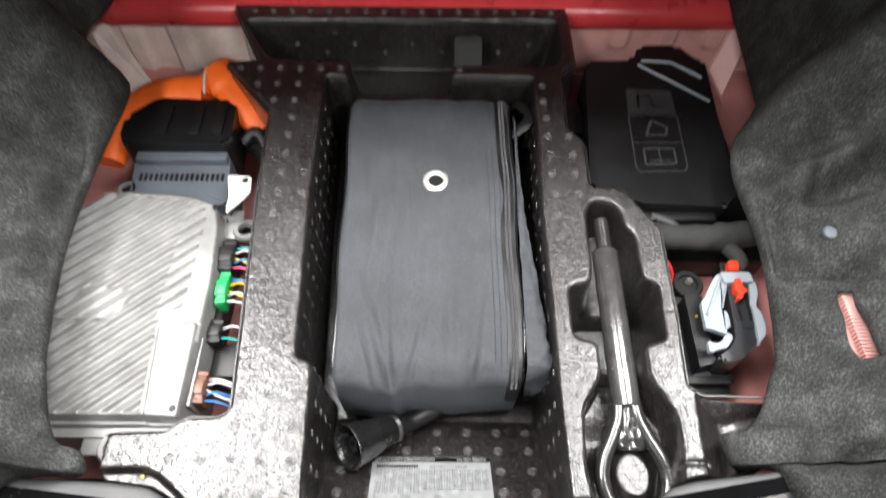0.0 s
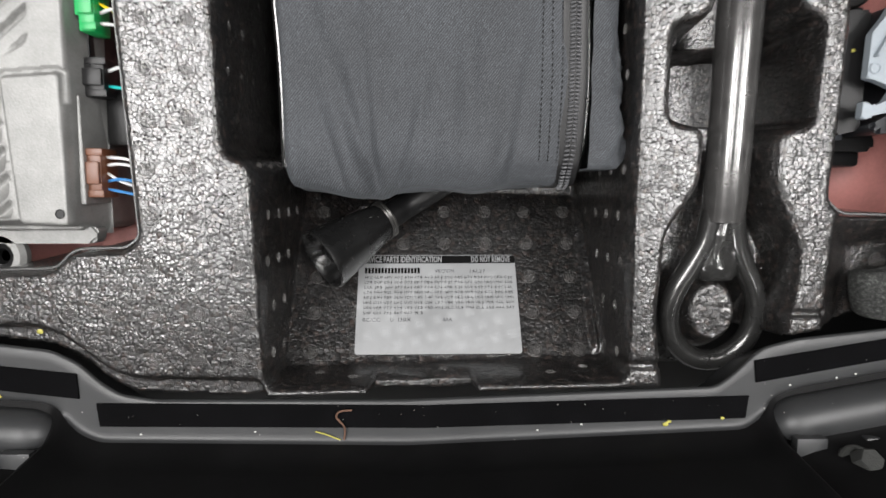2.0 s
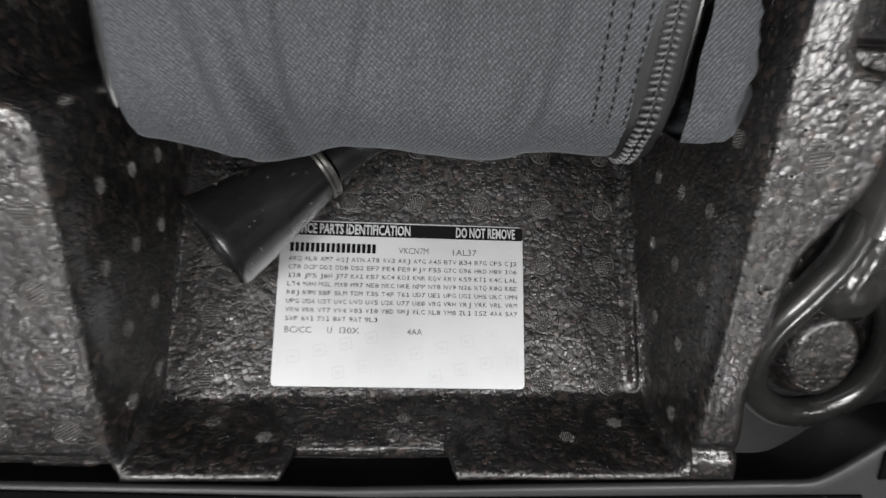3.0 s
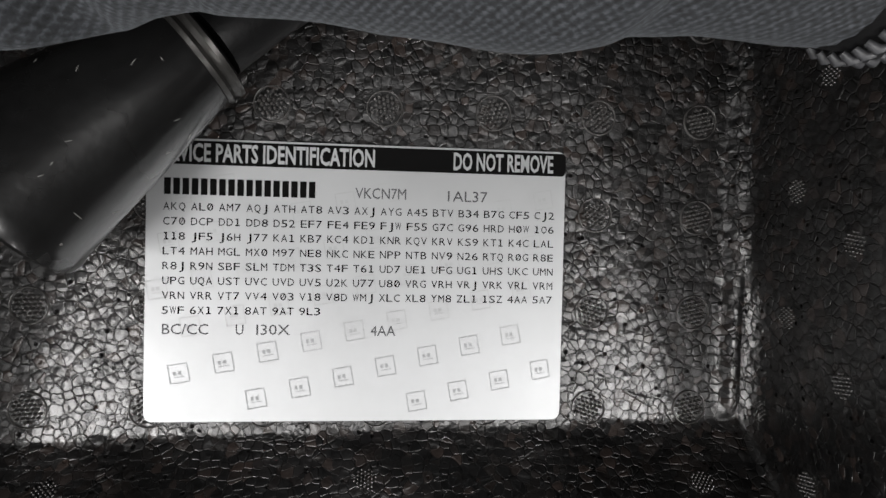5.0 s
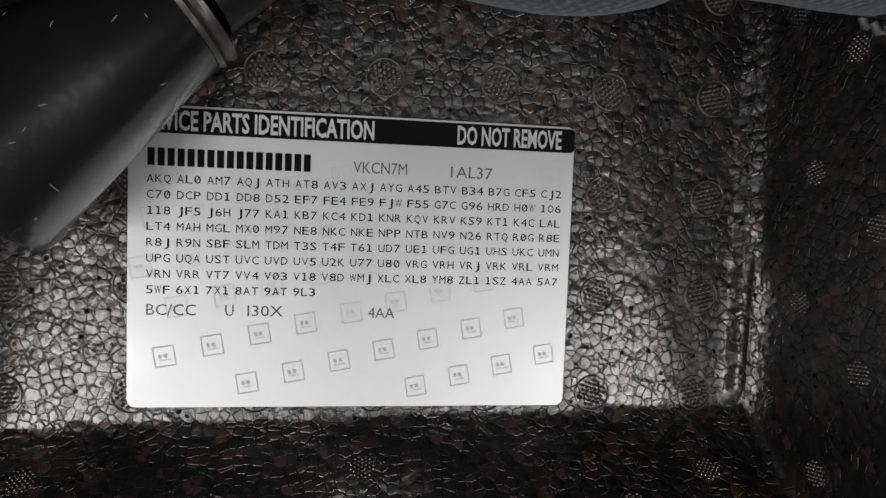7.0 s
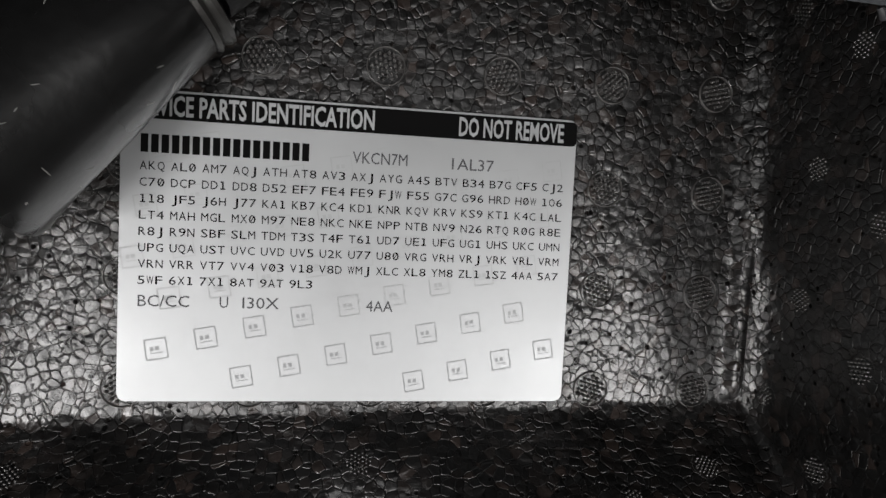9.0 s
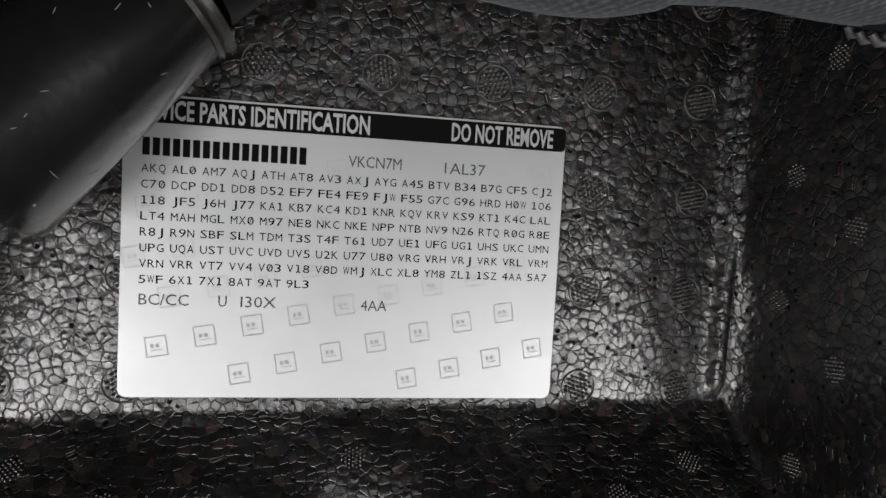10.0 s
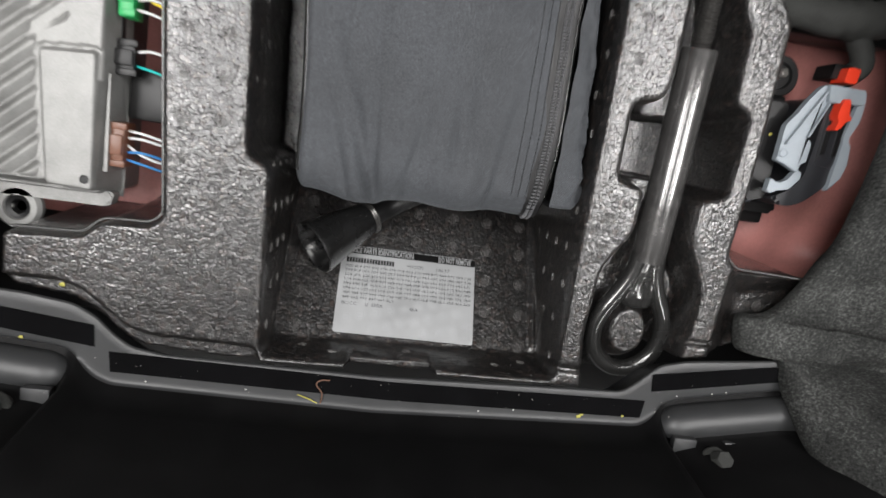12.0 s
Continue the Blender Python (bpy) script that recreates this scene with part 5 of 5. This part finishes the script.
tube(bm, smooth_path([(-0.250, 0.375, -0.075), (-0.222, 0.345, -0.07), (-0.208, 0.30, -0.085), (-0.212, 0.24, -0.10)], 8), 0.011, 12)
solid("cable_loom", bm, BLACK, "black taped cable loom beside the fuse box", "cable")
bm = boxed((-0.209, 0.292, -0.060), (-0.201, 0.301, -0.050), 0.0015)
solid("terminal_cap", bm, LEVER_RED, "small red plastic terminal cap", "terminal cap")


# ---- trunk side carpets ----
def side_carpet(name, label, edge, out, far_x, waves):
    """A felt sheet that starts at its trimmed edge, and climbs away from it."""
    pts = smooth_path([Vector((x, y, z)) for x, y, z in edge], 14)
    bm = bmesh.new()
    rows = []
    n = 100
    for p in pts:
        row = []
        w = far_x - p.x
        for k in range(n):
            t = (k / (n - 1)) ** 1.15
            x = p.x + w * t
            d = abs(w) * t
            z = p.z + out(d, p.y, x)
            if k == 0:
                z -= 0.004
            row.append(bm.verts.new((x, p.y, z)))
        low = bm.verts.new((p.x + (0.003 if w > 0 else -0.003), p.y, p.z - 0.012))
        rows.append([low] + row)
    for a, b in zip(rows, rows[1:]):
        for k in range(len(a) - 1):
            bm.faces.new((a[k], a[k + 1], b[k + 1], b[k]))
    bmesh.ops.recalc_face_normals(bm, faces=bm.faces[:])
    if sum(f.normal.z for f in bm.faces) < 0:
        bmesh.ops.reverse_faces(bm, faces=bm.faces[:])
    return solid(name, bm, CARPET, label, "carpet", angle=70)


def rise(d, y, wave):
    """How far the lining stands above its edge at a distance d from it."""
    k = max(0.0, min(1.0, (y - 0.26) / 0.08))
    steep = 0.16 + 2.0 * k * k * (3 - 2 * k) + 1.6 * max(0.0, min(1.0, (-0.008 - y) / 0.02))
    wave += 0.020 * noise.noise(Vector((d * 11, y * 11, 2))) + 0.005 * noise.noise(Vector((d * 45, y * 45, 7)))
    return 0.003 * (1 - math.exp(-d / 0.004)) + steep * d + 0.9 * d * d + wave * min(1, d / 0.03)


def crease(x, y, a, b, wide):
    """1 along the line from a to b, fading to 0 beside it."""
    ux, uy = b[0] - a[0], b[1] - a[1]
    t = max(0.0, min(1.0, ((x - a[0]) * ux + (y - a[1]) * uy) / (ux * ux + uy * uy)))
    return math.exp(-(((x - a[0] - t * ux) ** 2 + (y - a[1] - t * uy) ** 2) / wide ** 2) ** 1.5)


def left_rise(d, y, x):
    wave = 0.022 * math.exp(-((d - 0.06 - 0.05 * math.sin(y * 9)) / 0.016) ** 2)
    folds = -0.020 * crease(x, y, (-0.386, 0.311), (-0.369, 0.159), 0.013) + 0.013 * crease(x, y, (-0.375, 0.372), (-0.45, 0.330), 0.016) - 0.006 * crease(x, y, (-0.372, 0.17), (-0.46, 0.15), 0.010)
    return rise(d, y, wave) + folds * min(1, d / 0.012)


def right_rise(d, y, x):
    wave = 0.010 * math.exp(-((d - 0.06 - 0.04 * math.sin(y * 11 + 1)) / 0.016) ** 2)
    folds = -0.013 * crease(x, y, (0.277, 0.214), (0.270, 0.155), 0.0075) - 0.013 * crease(x, y, (0.270, 0.148), (0.327, 0.147), 0.0075) - 0.013 * crease(x, y, (0.327, 0.147), (0.42, 0.152), 0.0075)
    folds += 0.022 * crease(x, y, (0.288, 0.230), (0.390, 0.276), 0.013) - 0.022 * crease(x, y, (0.312, 0.222), (0.400, 0.238), 0.013)
    folds -= 0.010 * crease(x, y, (0.330, 0.37), (0.352, 0.30), 0.010)
    # sunk panel over the wheel arch and a finger hole in it
    into = max(0.0, min(1.0, (x - 0.243 - 0.35 * (y - 0.02)) / 0.012)) * max(0.0, min(1.0, (0.056 + 0.08 * (x - 0.25) - y) / 0.010))
    folds -= 0.008 * into * into * (3 - 2 * into) + 0.012 * crease(x, y, (0.275, -0.010), (0.292, -0.008), 0.010)
    return rise(d, y, wave) + folds * min(1, d / 0.012)


side_carpet("side_carpet", "dark grey felt trunk side lining with moulded folds", [(-0.41, 0.62, 0.01), (-0.421, 0.5195, 0.01), (-0.4304, 0.473, 0.01), (-0.4207, 0.422, 0.01), (-0.388, 0.408, 0.01), (-0.3616, 0.389, 0.01), (-0.3543, 0.3625, 0.01), (-0.359, 0.268, 0.01), (-0.3595, 0.177, 0.006), (-0.3450, 0.090, 0.006), (-0.3394, 0.0682, 0.006), (-0.3254, 0.0318, 0.006), (-0.3145, 0.0126, 0.006), (-0.3044, 0.0036, 0.006), (-0.290, -0.0006, 0.005), (-0.287, -0.016, 0.003), (-0.33, -0.020, 0.006), (-0.36, -0.06, 0.03), (-0.38, -0.09, 0.08), (-0.42, -0.30, 0.16)], left_rise, -0.75, 0)
RIGHT_CARPET = side_carpet("side_carpet", "dark grey felt trunk side lining with moulded folds and a slot", [(0.335, 0.62, 0.01), (0.321, 0.528, 0.01), (0.308, 0.383, 0.01), (0.300, 0.350, 0.01), (0.266, 0.302, 0.01), (0.256, 0.259, 0.01), (0.260, 0.181, 0.008), (0.248, 0.088, 0.005), (0.234, 0.055, 0.003), (0.223, 0.034, 0.002), (0.211, 0.020, 0.001), (0.200, 0.016, 0.001), (0.188, 0.0145, 0.001), (0.189, -0.002, 0.001), (0.195, -0.009, 0.001), (0.2188, -0.0105, 0.003), (0.2254, -0.0263, 0.006), (0.2312, -0.0497, 0.024), (0.2390, -0.0700, 0.045), (0.262, -0.094, 0.085), (0.30, -0.12, 0.14), (0.40, -0.30, 0.16)], right_rise, 0.75, 0)


def carpet_slot():
    """A slanted slot in the right-hand lining, with the red body side behind it."""
    quad = [(0.3055, 0.1294), (0.3190, 0.1284), (0.3162, 0.0672), (0.3010, 0.0672)]
    bm = bmesh.new()
    bm.from_mesh(RIGHT_CARPET.data)
    for (ax, ay), (bx, by) in zip(quad, quad[1:] + quad[:1]):
        near = [f for f in bm.faces if abs(f.calc_center_median().x - 0.31) < 0.06 and abs(f.calc_center_median().y - 0.098) < 0.07]
        geom = near + list({e for f in near for e in f.edges}) + list({v for f in near for v in f.verts})
        bmesh.ops.bisect_plane(bm, geom=geom, plane_co=(ax, ay, 0), plane_no=(by - ay, ax - bx, 0), dist=1e-6)
    Q = np.array(quad)
    gone = []
    for f in bm.faces:
        c = f.calc_center_median()
        if abs(c.x - 0.31) < 0.05 and abs(c.y - 0.098) < 0.05 and inside(quad, np.array([c.x]), np.array([c.y]))[0] > 0:
            gone.append(f)
    level = sum(f.calc_center_median().z for f in gone) / len(gone)
    bmesh.ops.delete(bm, geom=gone, context="FACES")
    rim = [e for e in bm.edges if e.is_boundary and abs((e.verts[0].co.x + e.verts[1].co.x) / 2 - 0.31) < 0.02 and 0.06 < e.verts[0].co.y < 0.135]
    made = bmesh.ops.extrude_edge_only(bm, edges=rim)
    bmesh.ops.translate(bm, vec=(0, 0, -0.004), verts=[v for v in made["geom"] if isinstance(v, bmesh.types.BMVert)])
    bm.to_mesh(RIGHT_CARPET.data)
    bm.free()
    bm = boxed((0.285, 0.045, level - 0.022), (0.315, 0.150, level - 0.016), 0.001)
    for i in range(22):
        box(bm, (0.3125, 0.062 + 0.0032 * i, level - 0.018), (0.330, 0.0642 + 0.0032 * i, level - 0.008), 0.0005)
    tagged(part("wall_side_panel", bm, PINK), "red painted body side behind the lining slot", "car panel", kind="structure")
    bm = bmesh.new()
    lathe(bm, [(-0.004, 0.005), (0.0015, 0.0062), (0.0030, 0.0052), (0.0036, 0.002), (0.0036, 0.0001)], (0.3120, 0.1816, lining_z(0.3120, 0.1816)), (-0.1, -0.2, 1), 24)
    solid("trim_clip", bm, GREY, "grey round push clip in the felt lining", "clip")


def lining_z(x, y):
    """Height of the right-hand lining at a place."""
    return min((((v.co.x - x) ** 2 + (v.co.y - y) ** 2, v.co.z) for v in RIGHT_CARPET.data.vertices))[1]


carpet_slot()


# ---- sill trim with hook tape ----
def sill_inner(x):
    px = [-0.6, -0.298, -0.263, -0.235, -0.221, -0.211, -0.2, -0.181, -0.05, 0.116, 0.125, 0.139, 0.158, 0.23, 0.6]
    py = [-0.012, -0.020, -0.0215, -0.025, -0.032, -0.042, -0.049, -0.052, -0.0525, -0.046, -0.039, -0.025, -0.020, -0.012, 0.02]
    return np.interp(x, px, py)


def sill_outer(x):
    px = [-0.6, -0.294, -0.242, -0.23, -0.222, -0.211, -0.05, 0.131, 0.139, 0.145, 0.161, 0.226, 0.6]
    py = [-0.040, -0.049, -0.053, -0.057, -0.067, -0.072, -0.0745, -0.067, -0.061, -0.053, -0.047, -0.035, 0.0]
    return np.interp(x, px, py)


def sill_trim():
    """A shelf level with the foam, then an inner wall, its shade painted in, that climbs to the loading edge, with a
    bolster at either side.
    """
    sill = thing("sill_trim", "dark grey grained plastic rear sill trim with hook tape strips", "sill trim", (-0.03, -0.1, -0.03))
    xs = np.arange(-0.50, 0.5001, 0.002)
    kern = np.exp(-np.linspace(-2, 2, 9) ** 2)
    kern /= kern.sum()
    inner = np.convolve(np.pad(sill_inner(xs), 4, "edge"), kern, "valid")
    outer = np.convolve(np.pad(sill_outer(xs), 4, "edge"), kern, "valid")
    shelf, wall = [], []
    for x, yi, yo in zip(xs, inner, outer):
        s = min(1.0, max(0.0, (x - 0.139) / 0.012, (-0.227 - x) / 0.012))
        s = s * s * (3 - 2 * s)
        row = [(yi - 0.012, -0.03), (yi - 0.006, -0.006), (yi - 0.0006, -0.0030), (yi, -0.0016), (yi - 0.0004, -0.0005), (yi - 0.0014, 0.0)]
        row += [(yi - 0.0014 + (yo + 0.003 - yi + 0.0014) * k / 5, 0.0) for k in range(1, 6)]
        # towards the middle the shelf curls up into the wall; under the bolsters it drops away
        for (ay, az), (by, bz) in zip(((0.0010, 0.0001), (-0.0002, 0.0004), (-0.0011, 0.0011), (-0.0017, 0.0022)), ((0.0012, -0.0004), (0.0, -0.0014), (-0.0008, -0.0036), (-0.0010, -0.0060))):
            row.append((yo + ay + (by - ay) * s, az + (bz - az) * s))
        shelf.append(row)
        A = (yo - 0.0015 + 0.0011 * s, 0.0018 - 0.0050 * s)
        B = (yo - 0.008 - 0.018 * s, 0.026 - 0.012 * s)
        nx, nz = B[1] - A[1], A[0] - B[0]
        ln = math.hypot(nx, nz)
        arc = []
        for k in range(15):
            t = k / 14
            h = -0.002 * math.sin(math.pi * t)
            arc.append((A[0] + (B[0] - A[0]) * t + nx / ln * h, A[1] + (B[1] - A[1]) * t + nz / ln * h))
        wall.append(arc + [(B[0] - 0.004, B[1] + 0.025), (B[0] - 0.012, B[1] + 0.075), (-0.107, 0.118), (-0.114, 0.130), (-0.125, 0.136), (-0.30, 0.140)])
    pieces = [("shelf", xs, shelf, SILL, "dark grey grained shelf"), ("inner_wall", xs, wall, SILL_WALL, "plastic inner wall with shade in its near-black colour")]
    for name, px, rows, mat, label in pieces:
        bm = bmesh.new()
        grid = [[bm.verts.new((x, y, z)) for y, z in row] for x, row in zip(px, rows)]
        for a, b in zip(grid, grid[1:]):
            for k in range(len(a) - 1):
                bm.faces.new((a[k], a[k + 1], b[k + 1], b[k]))
        bmesh.ops.recalc_face_normals(bm, faces=bm.faces[:])
        part(name, bm, mat, sill, label, angle=60)
    for s, start in ((1, 0.145), (-1, 0.234)):
        bm = bmesh.new()
        path, radii = [], []
        for i in range(40):
            d = 0.30 * (i / 39) ** 1.8
            x = s * (start + d)
            k = math.sqrt(max(0.02, 1 - (1 - min(1, d / 0.014)) ** 2))
            path.append((x, float(sill_outer(x)) - 0.0165, 0.0005 - 0.004 * (1 - k)))
            radii.append(0.0128 * k)
        tube(bm, path, radii, 24)
        bmesh.ops.recalc_face_normals(bm, faces=bm.faces[:])
        part("bolster", bm, SILL, sill, "rounded dark grey bolster", angle=70)
    # hook tape strips
    for pts in (
        [(-0.2121, -0.0530), (-0.2108, -0.0655), (-0.04, -0.0672), (0.1314, -0.0628), (0.1328, -0.0506), (-0.04, -0.0550)],
        [(0.135, -0.0314), (0.1364, -0.0433), (0.2287, -0.0269), (0.2295, -0.0158)],
        [(-0.34, -0.0240), (-0.34, -0.0365), (-0.2209, -0.0505), (-0.2217, -0.0372)],
    ):
        bm = bmesh.new()
        prism(bm, pts, 0.0002, 0.0012)
        part("hook_tape", bm, VELCRO, sill, "black fuzzy hook tape strip")
    return sill


sill_trim()


def sill_bolt(x, y, z):
    b = thing("sill_bolt", "black hex bolt in a grey plastic clip under the bolster", "bolt", (x, y, z), "sill bolts")
    bm = bmesh.new()
    lathe(bm, [(-0.02, 0.0065), (0.004, 0.0065), (0.0052, 0.0055), (0.0052, 0.0001)], (x, y, z), (0.0, 0.75, 1), 6)
    part("head", bm, TAPE, b)
    bm = bmesh.new()
    lathe(bm, [(-0.02, 0.010), (-0.006, 0.010), (-0.005, 0.009), (-0.005, 0.004)], (x, y, z), (0.0, 0.75, 1), 24)
    part("washer", bm, TAPE, b)
    for s in (-1, 1):
        part("clip_tab", boxed((x + s * 0.018 - 0.008, y - 0.006, z - 0.020), (x + s * 0.018 + 0.008, y + 0.006, z - 0.014), 0.001), SILL, b)


sill_bolt(0.176, -0.0735, 0.032)
sill_bolt(-0.262, -0.078, 0.034)


# ---- plant bits on the sill ----
bm = bmesh.new()
tube(bm, smooth_path([(-0.083, -0.0735, 0.0010), (-0.0825, -0.066, 0.0028), (-0.0865, -0.060, 0.004), (-0.084, -0.0565, 0.005), (-0.0785, -0.0565, 0.0035)], 8), 0.0005, 7)
solid("dry_tendril", bm, TWIG, "curled reddish brown dry plant tendril on the sill", "plant bit")
bm = bmesh.new()
tube(bm, smooth_path([(-0.098, -0.0690, 0.0010), (-0.092, -0.0705, 0.0016), (-0.085, -0.0735, 0.0012)], 6), 0.0004, 6)
solid("straw_bit", bm, YELLOW, "pale yellow straw bit on the sill", "plant bit")


for x, y, r in ((0.0885, -0.0660, 0.0013), (0.0905, -0.0645, 0.001), (0.119, -0.0625, 0.0011), (-0.282, -0.0455, 0.001), (-0.262, -0.049, 0.001)):
    fleck(x, y, 0.0008, r, YELLOW, "tiny yellow dry plant fleck on the sill")
fleck(-0.2437, -0.0164, 0.0002 - 0.007, 0.0013, YELLOW, "tiny yellow dry plant fleck on the foam")
for x, y in ((0.0434, -0.066), (-0.19, -0.070), (0.02, -0.069), (-0.13, -0.069), (0.155, -0.045), (0.18, -0.041), (0.19, -0.039)):
    fleck(x, y, 0.0005, 0.0005, WHITE, "tiny pale dust fleck on the sill")


# ---- moulding vents of the foam tray ----
def vents():
    low, high = vent_mesh(0.00036), vent_mesh(0.00060)
    spots = []
    for i in range(8):
        for j in range(5):
            x, y = -0.1085 + 0.0268 * i, 0.0433 - 0.0201 * j
            if -0.118 < x < 0.062 and not (-0.081 + 0.001 < x < 0.015 and -0.036 < y < 0.014):
                spots.append((Vector((x, y, slope(y, x))), Vector((0.0129, 0.568, 0.823))))
    for i in range(24):
        for j in range(24):
            x, y = -0.269 + 0.0220 * i + 0.0008 * (j % 2), -0.0305 + 0.0248 * j
            if y > 0.53:
                continue
            X, Y = np.array([[x, x + 0.007, x - 0.007, x, x]]), np.array([[y, y, y, y + 0.007, y - 0.007]])
            z = tray_height(X, Y)[0]
            if z.min() > -0.0016:
                spots.append((Vector((x, y, z[0])), Vector((0, 0, 1))))
            elif -0.05 < z.min() and z.max() - z.min() < 0.0015 and z.max() < -0.02 and x > 0.08:
                spots.append((Vector((x, y, z[0])), Vector((0, 0, 1))))
    for i in range(17):
        for j in range(4):
            y, z = -0.031 + 0.0252 * i, -0.018 - 0.0205 * j - 0.006 * (i % 2)
            if z < slope(y) + 0.008 or z < FLOOR_Z + 0.01 or y > 0.39:
                continue
            depth = (-z - 0.003) / 22.0
            xr = float(np.interp(y, [-0.04, 0.076, 0.248, 0.405], [0.0675, 0.0685, 0.070, 0.0761])) - depth
            xl = float(np.interp(y, [-0.04, 0.069, 0.079, 0.248, 0.405], [-0.124, -0.1285, -0.143, -0.1504, -0.1526])) + depth
            spots.append((Vector((xr, y, z)), Vector((-1, 0, 0.045))))
            spots.append((Vector((xl, y, z)), Vector((1, 0, 0.045))))
    for x, z in ((-0.10, -0.026), (-0.08, -0.018), (-0.03, -0.028), (0.03, -0.018), (0.05, -0.026)):
        yw = float(np.interp(x, [-0.124, 0.0675], [-0.0465, -0.0425])) + (-z - 0.003) / 22.0
        spots.append((Vector((x, yw, z)), Vector((0, 1, 0.045))))
    for i in range(9):
        spots.append((Vector((-0.20 + 0.035 * i, 0.4935, -0.03 - 0.012 * (i % 2))), Vector((0, -1, 0.11))))
    for p, n in spots[:300]:
        flat = n.z > 0.5
        ob = new("vent", low if n.z > 0.9 else high)
        ob.matrix_basis = Matrix.Translation(p + n * ((0.0003 if n.z > 0.9 else 0.0005) if flat else -0.0001)) @ Matrix.Scale(1 if flat else 0.8, 4) @ n.to_track_quat("Z", "Y").to_matrix().to_4x4() @ pose(0, 0, 0, 0, 0, 37 * p.x * 1000)
        under(ob, TRAY)


vents()


def strap_tab():
    bm = bmesh.new()
    rows = []
    for i in range(13):
        t = i / 12
        w = 0.016 * (1 if t < 0.75 else math.sqrt(max(0.03, 1 - ((t - 0.75) / 0.25) ** 2)))
        y, z = 0.446 + 0.045 * t, -0.045 + 0.035 * math.sin(t * 2.0)
        rows.append([bm.verts.new((0.006 + sx * w, y + dy, z)) for sx, dy in ((-1, 0), (-0.3, -0.001), (0.3, -0.001), (1, 0))])
    for a, b in zip(rows, rows[1:]):
        for k in range(3):
            bm.faces.new((a[k], a[k + 1], b[k + 1], b[k]))
    made = bmesh.ops.extrude_face_region(bm, geom=bm.faces[:])
    bmesh.ops.translate(bm, vec=(0, 0.0015, -0.0015), verts=[v for v in made["geom"] if isinstance(v, bmesh.types.BMVert)])
    bmesh.ops.recalc_face_normals(bm, faces=bm.faces[:])
    solid("strap_tab", bm, TAPE, "dark grey webbing pull tab standing in the rear foam pocket", "strap")


strap_tab()
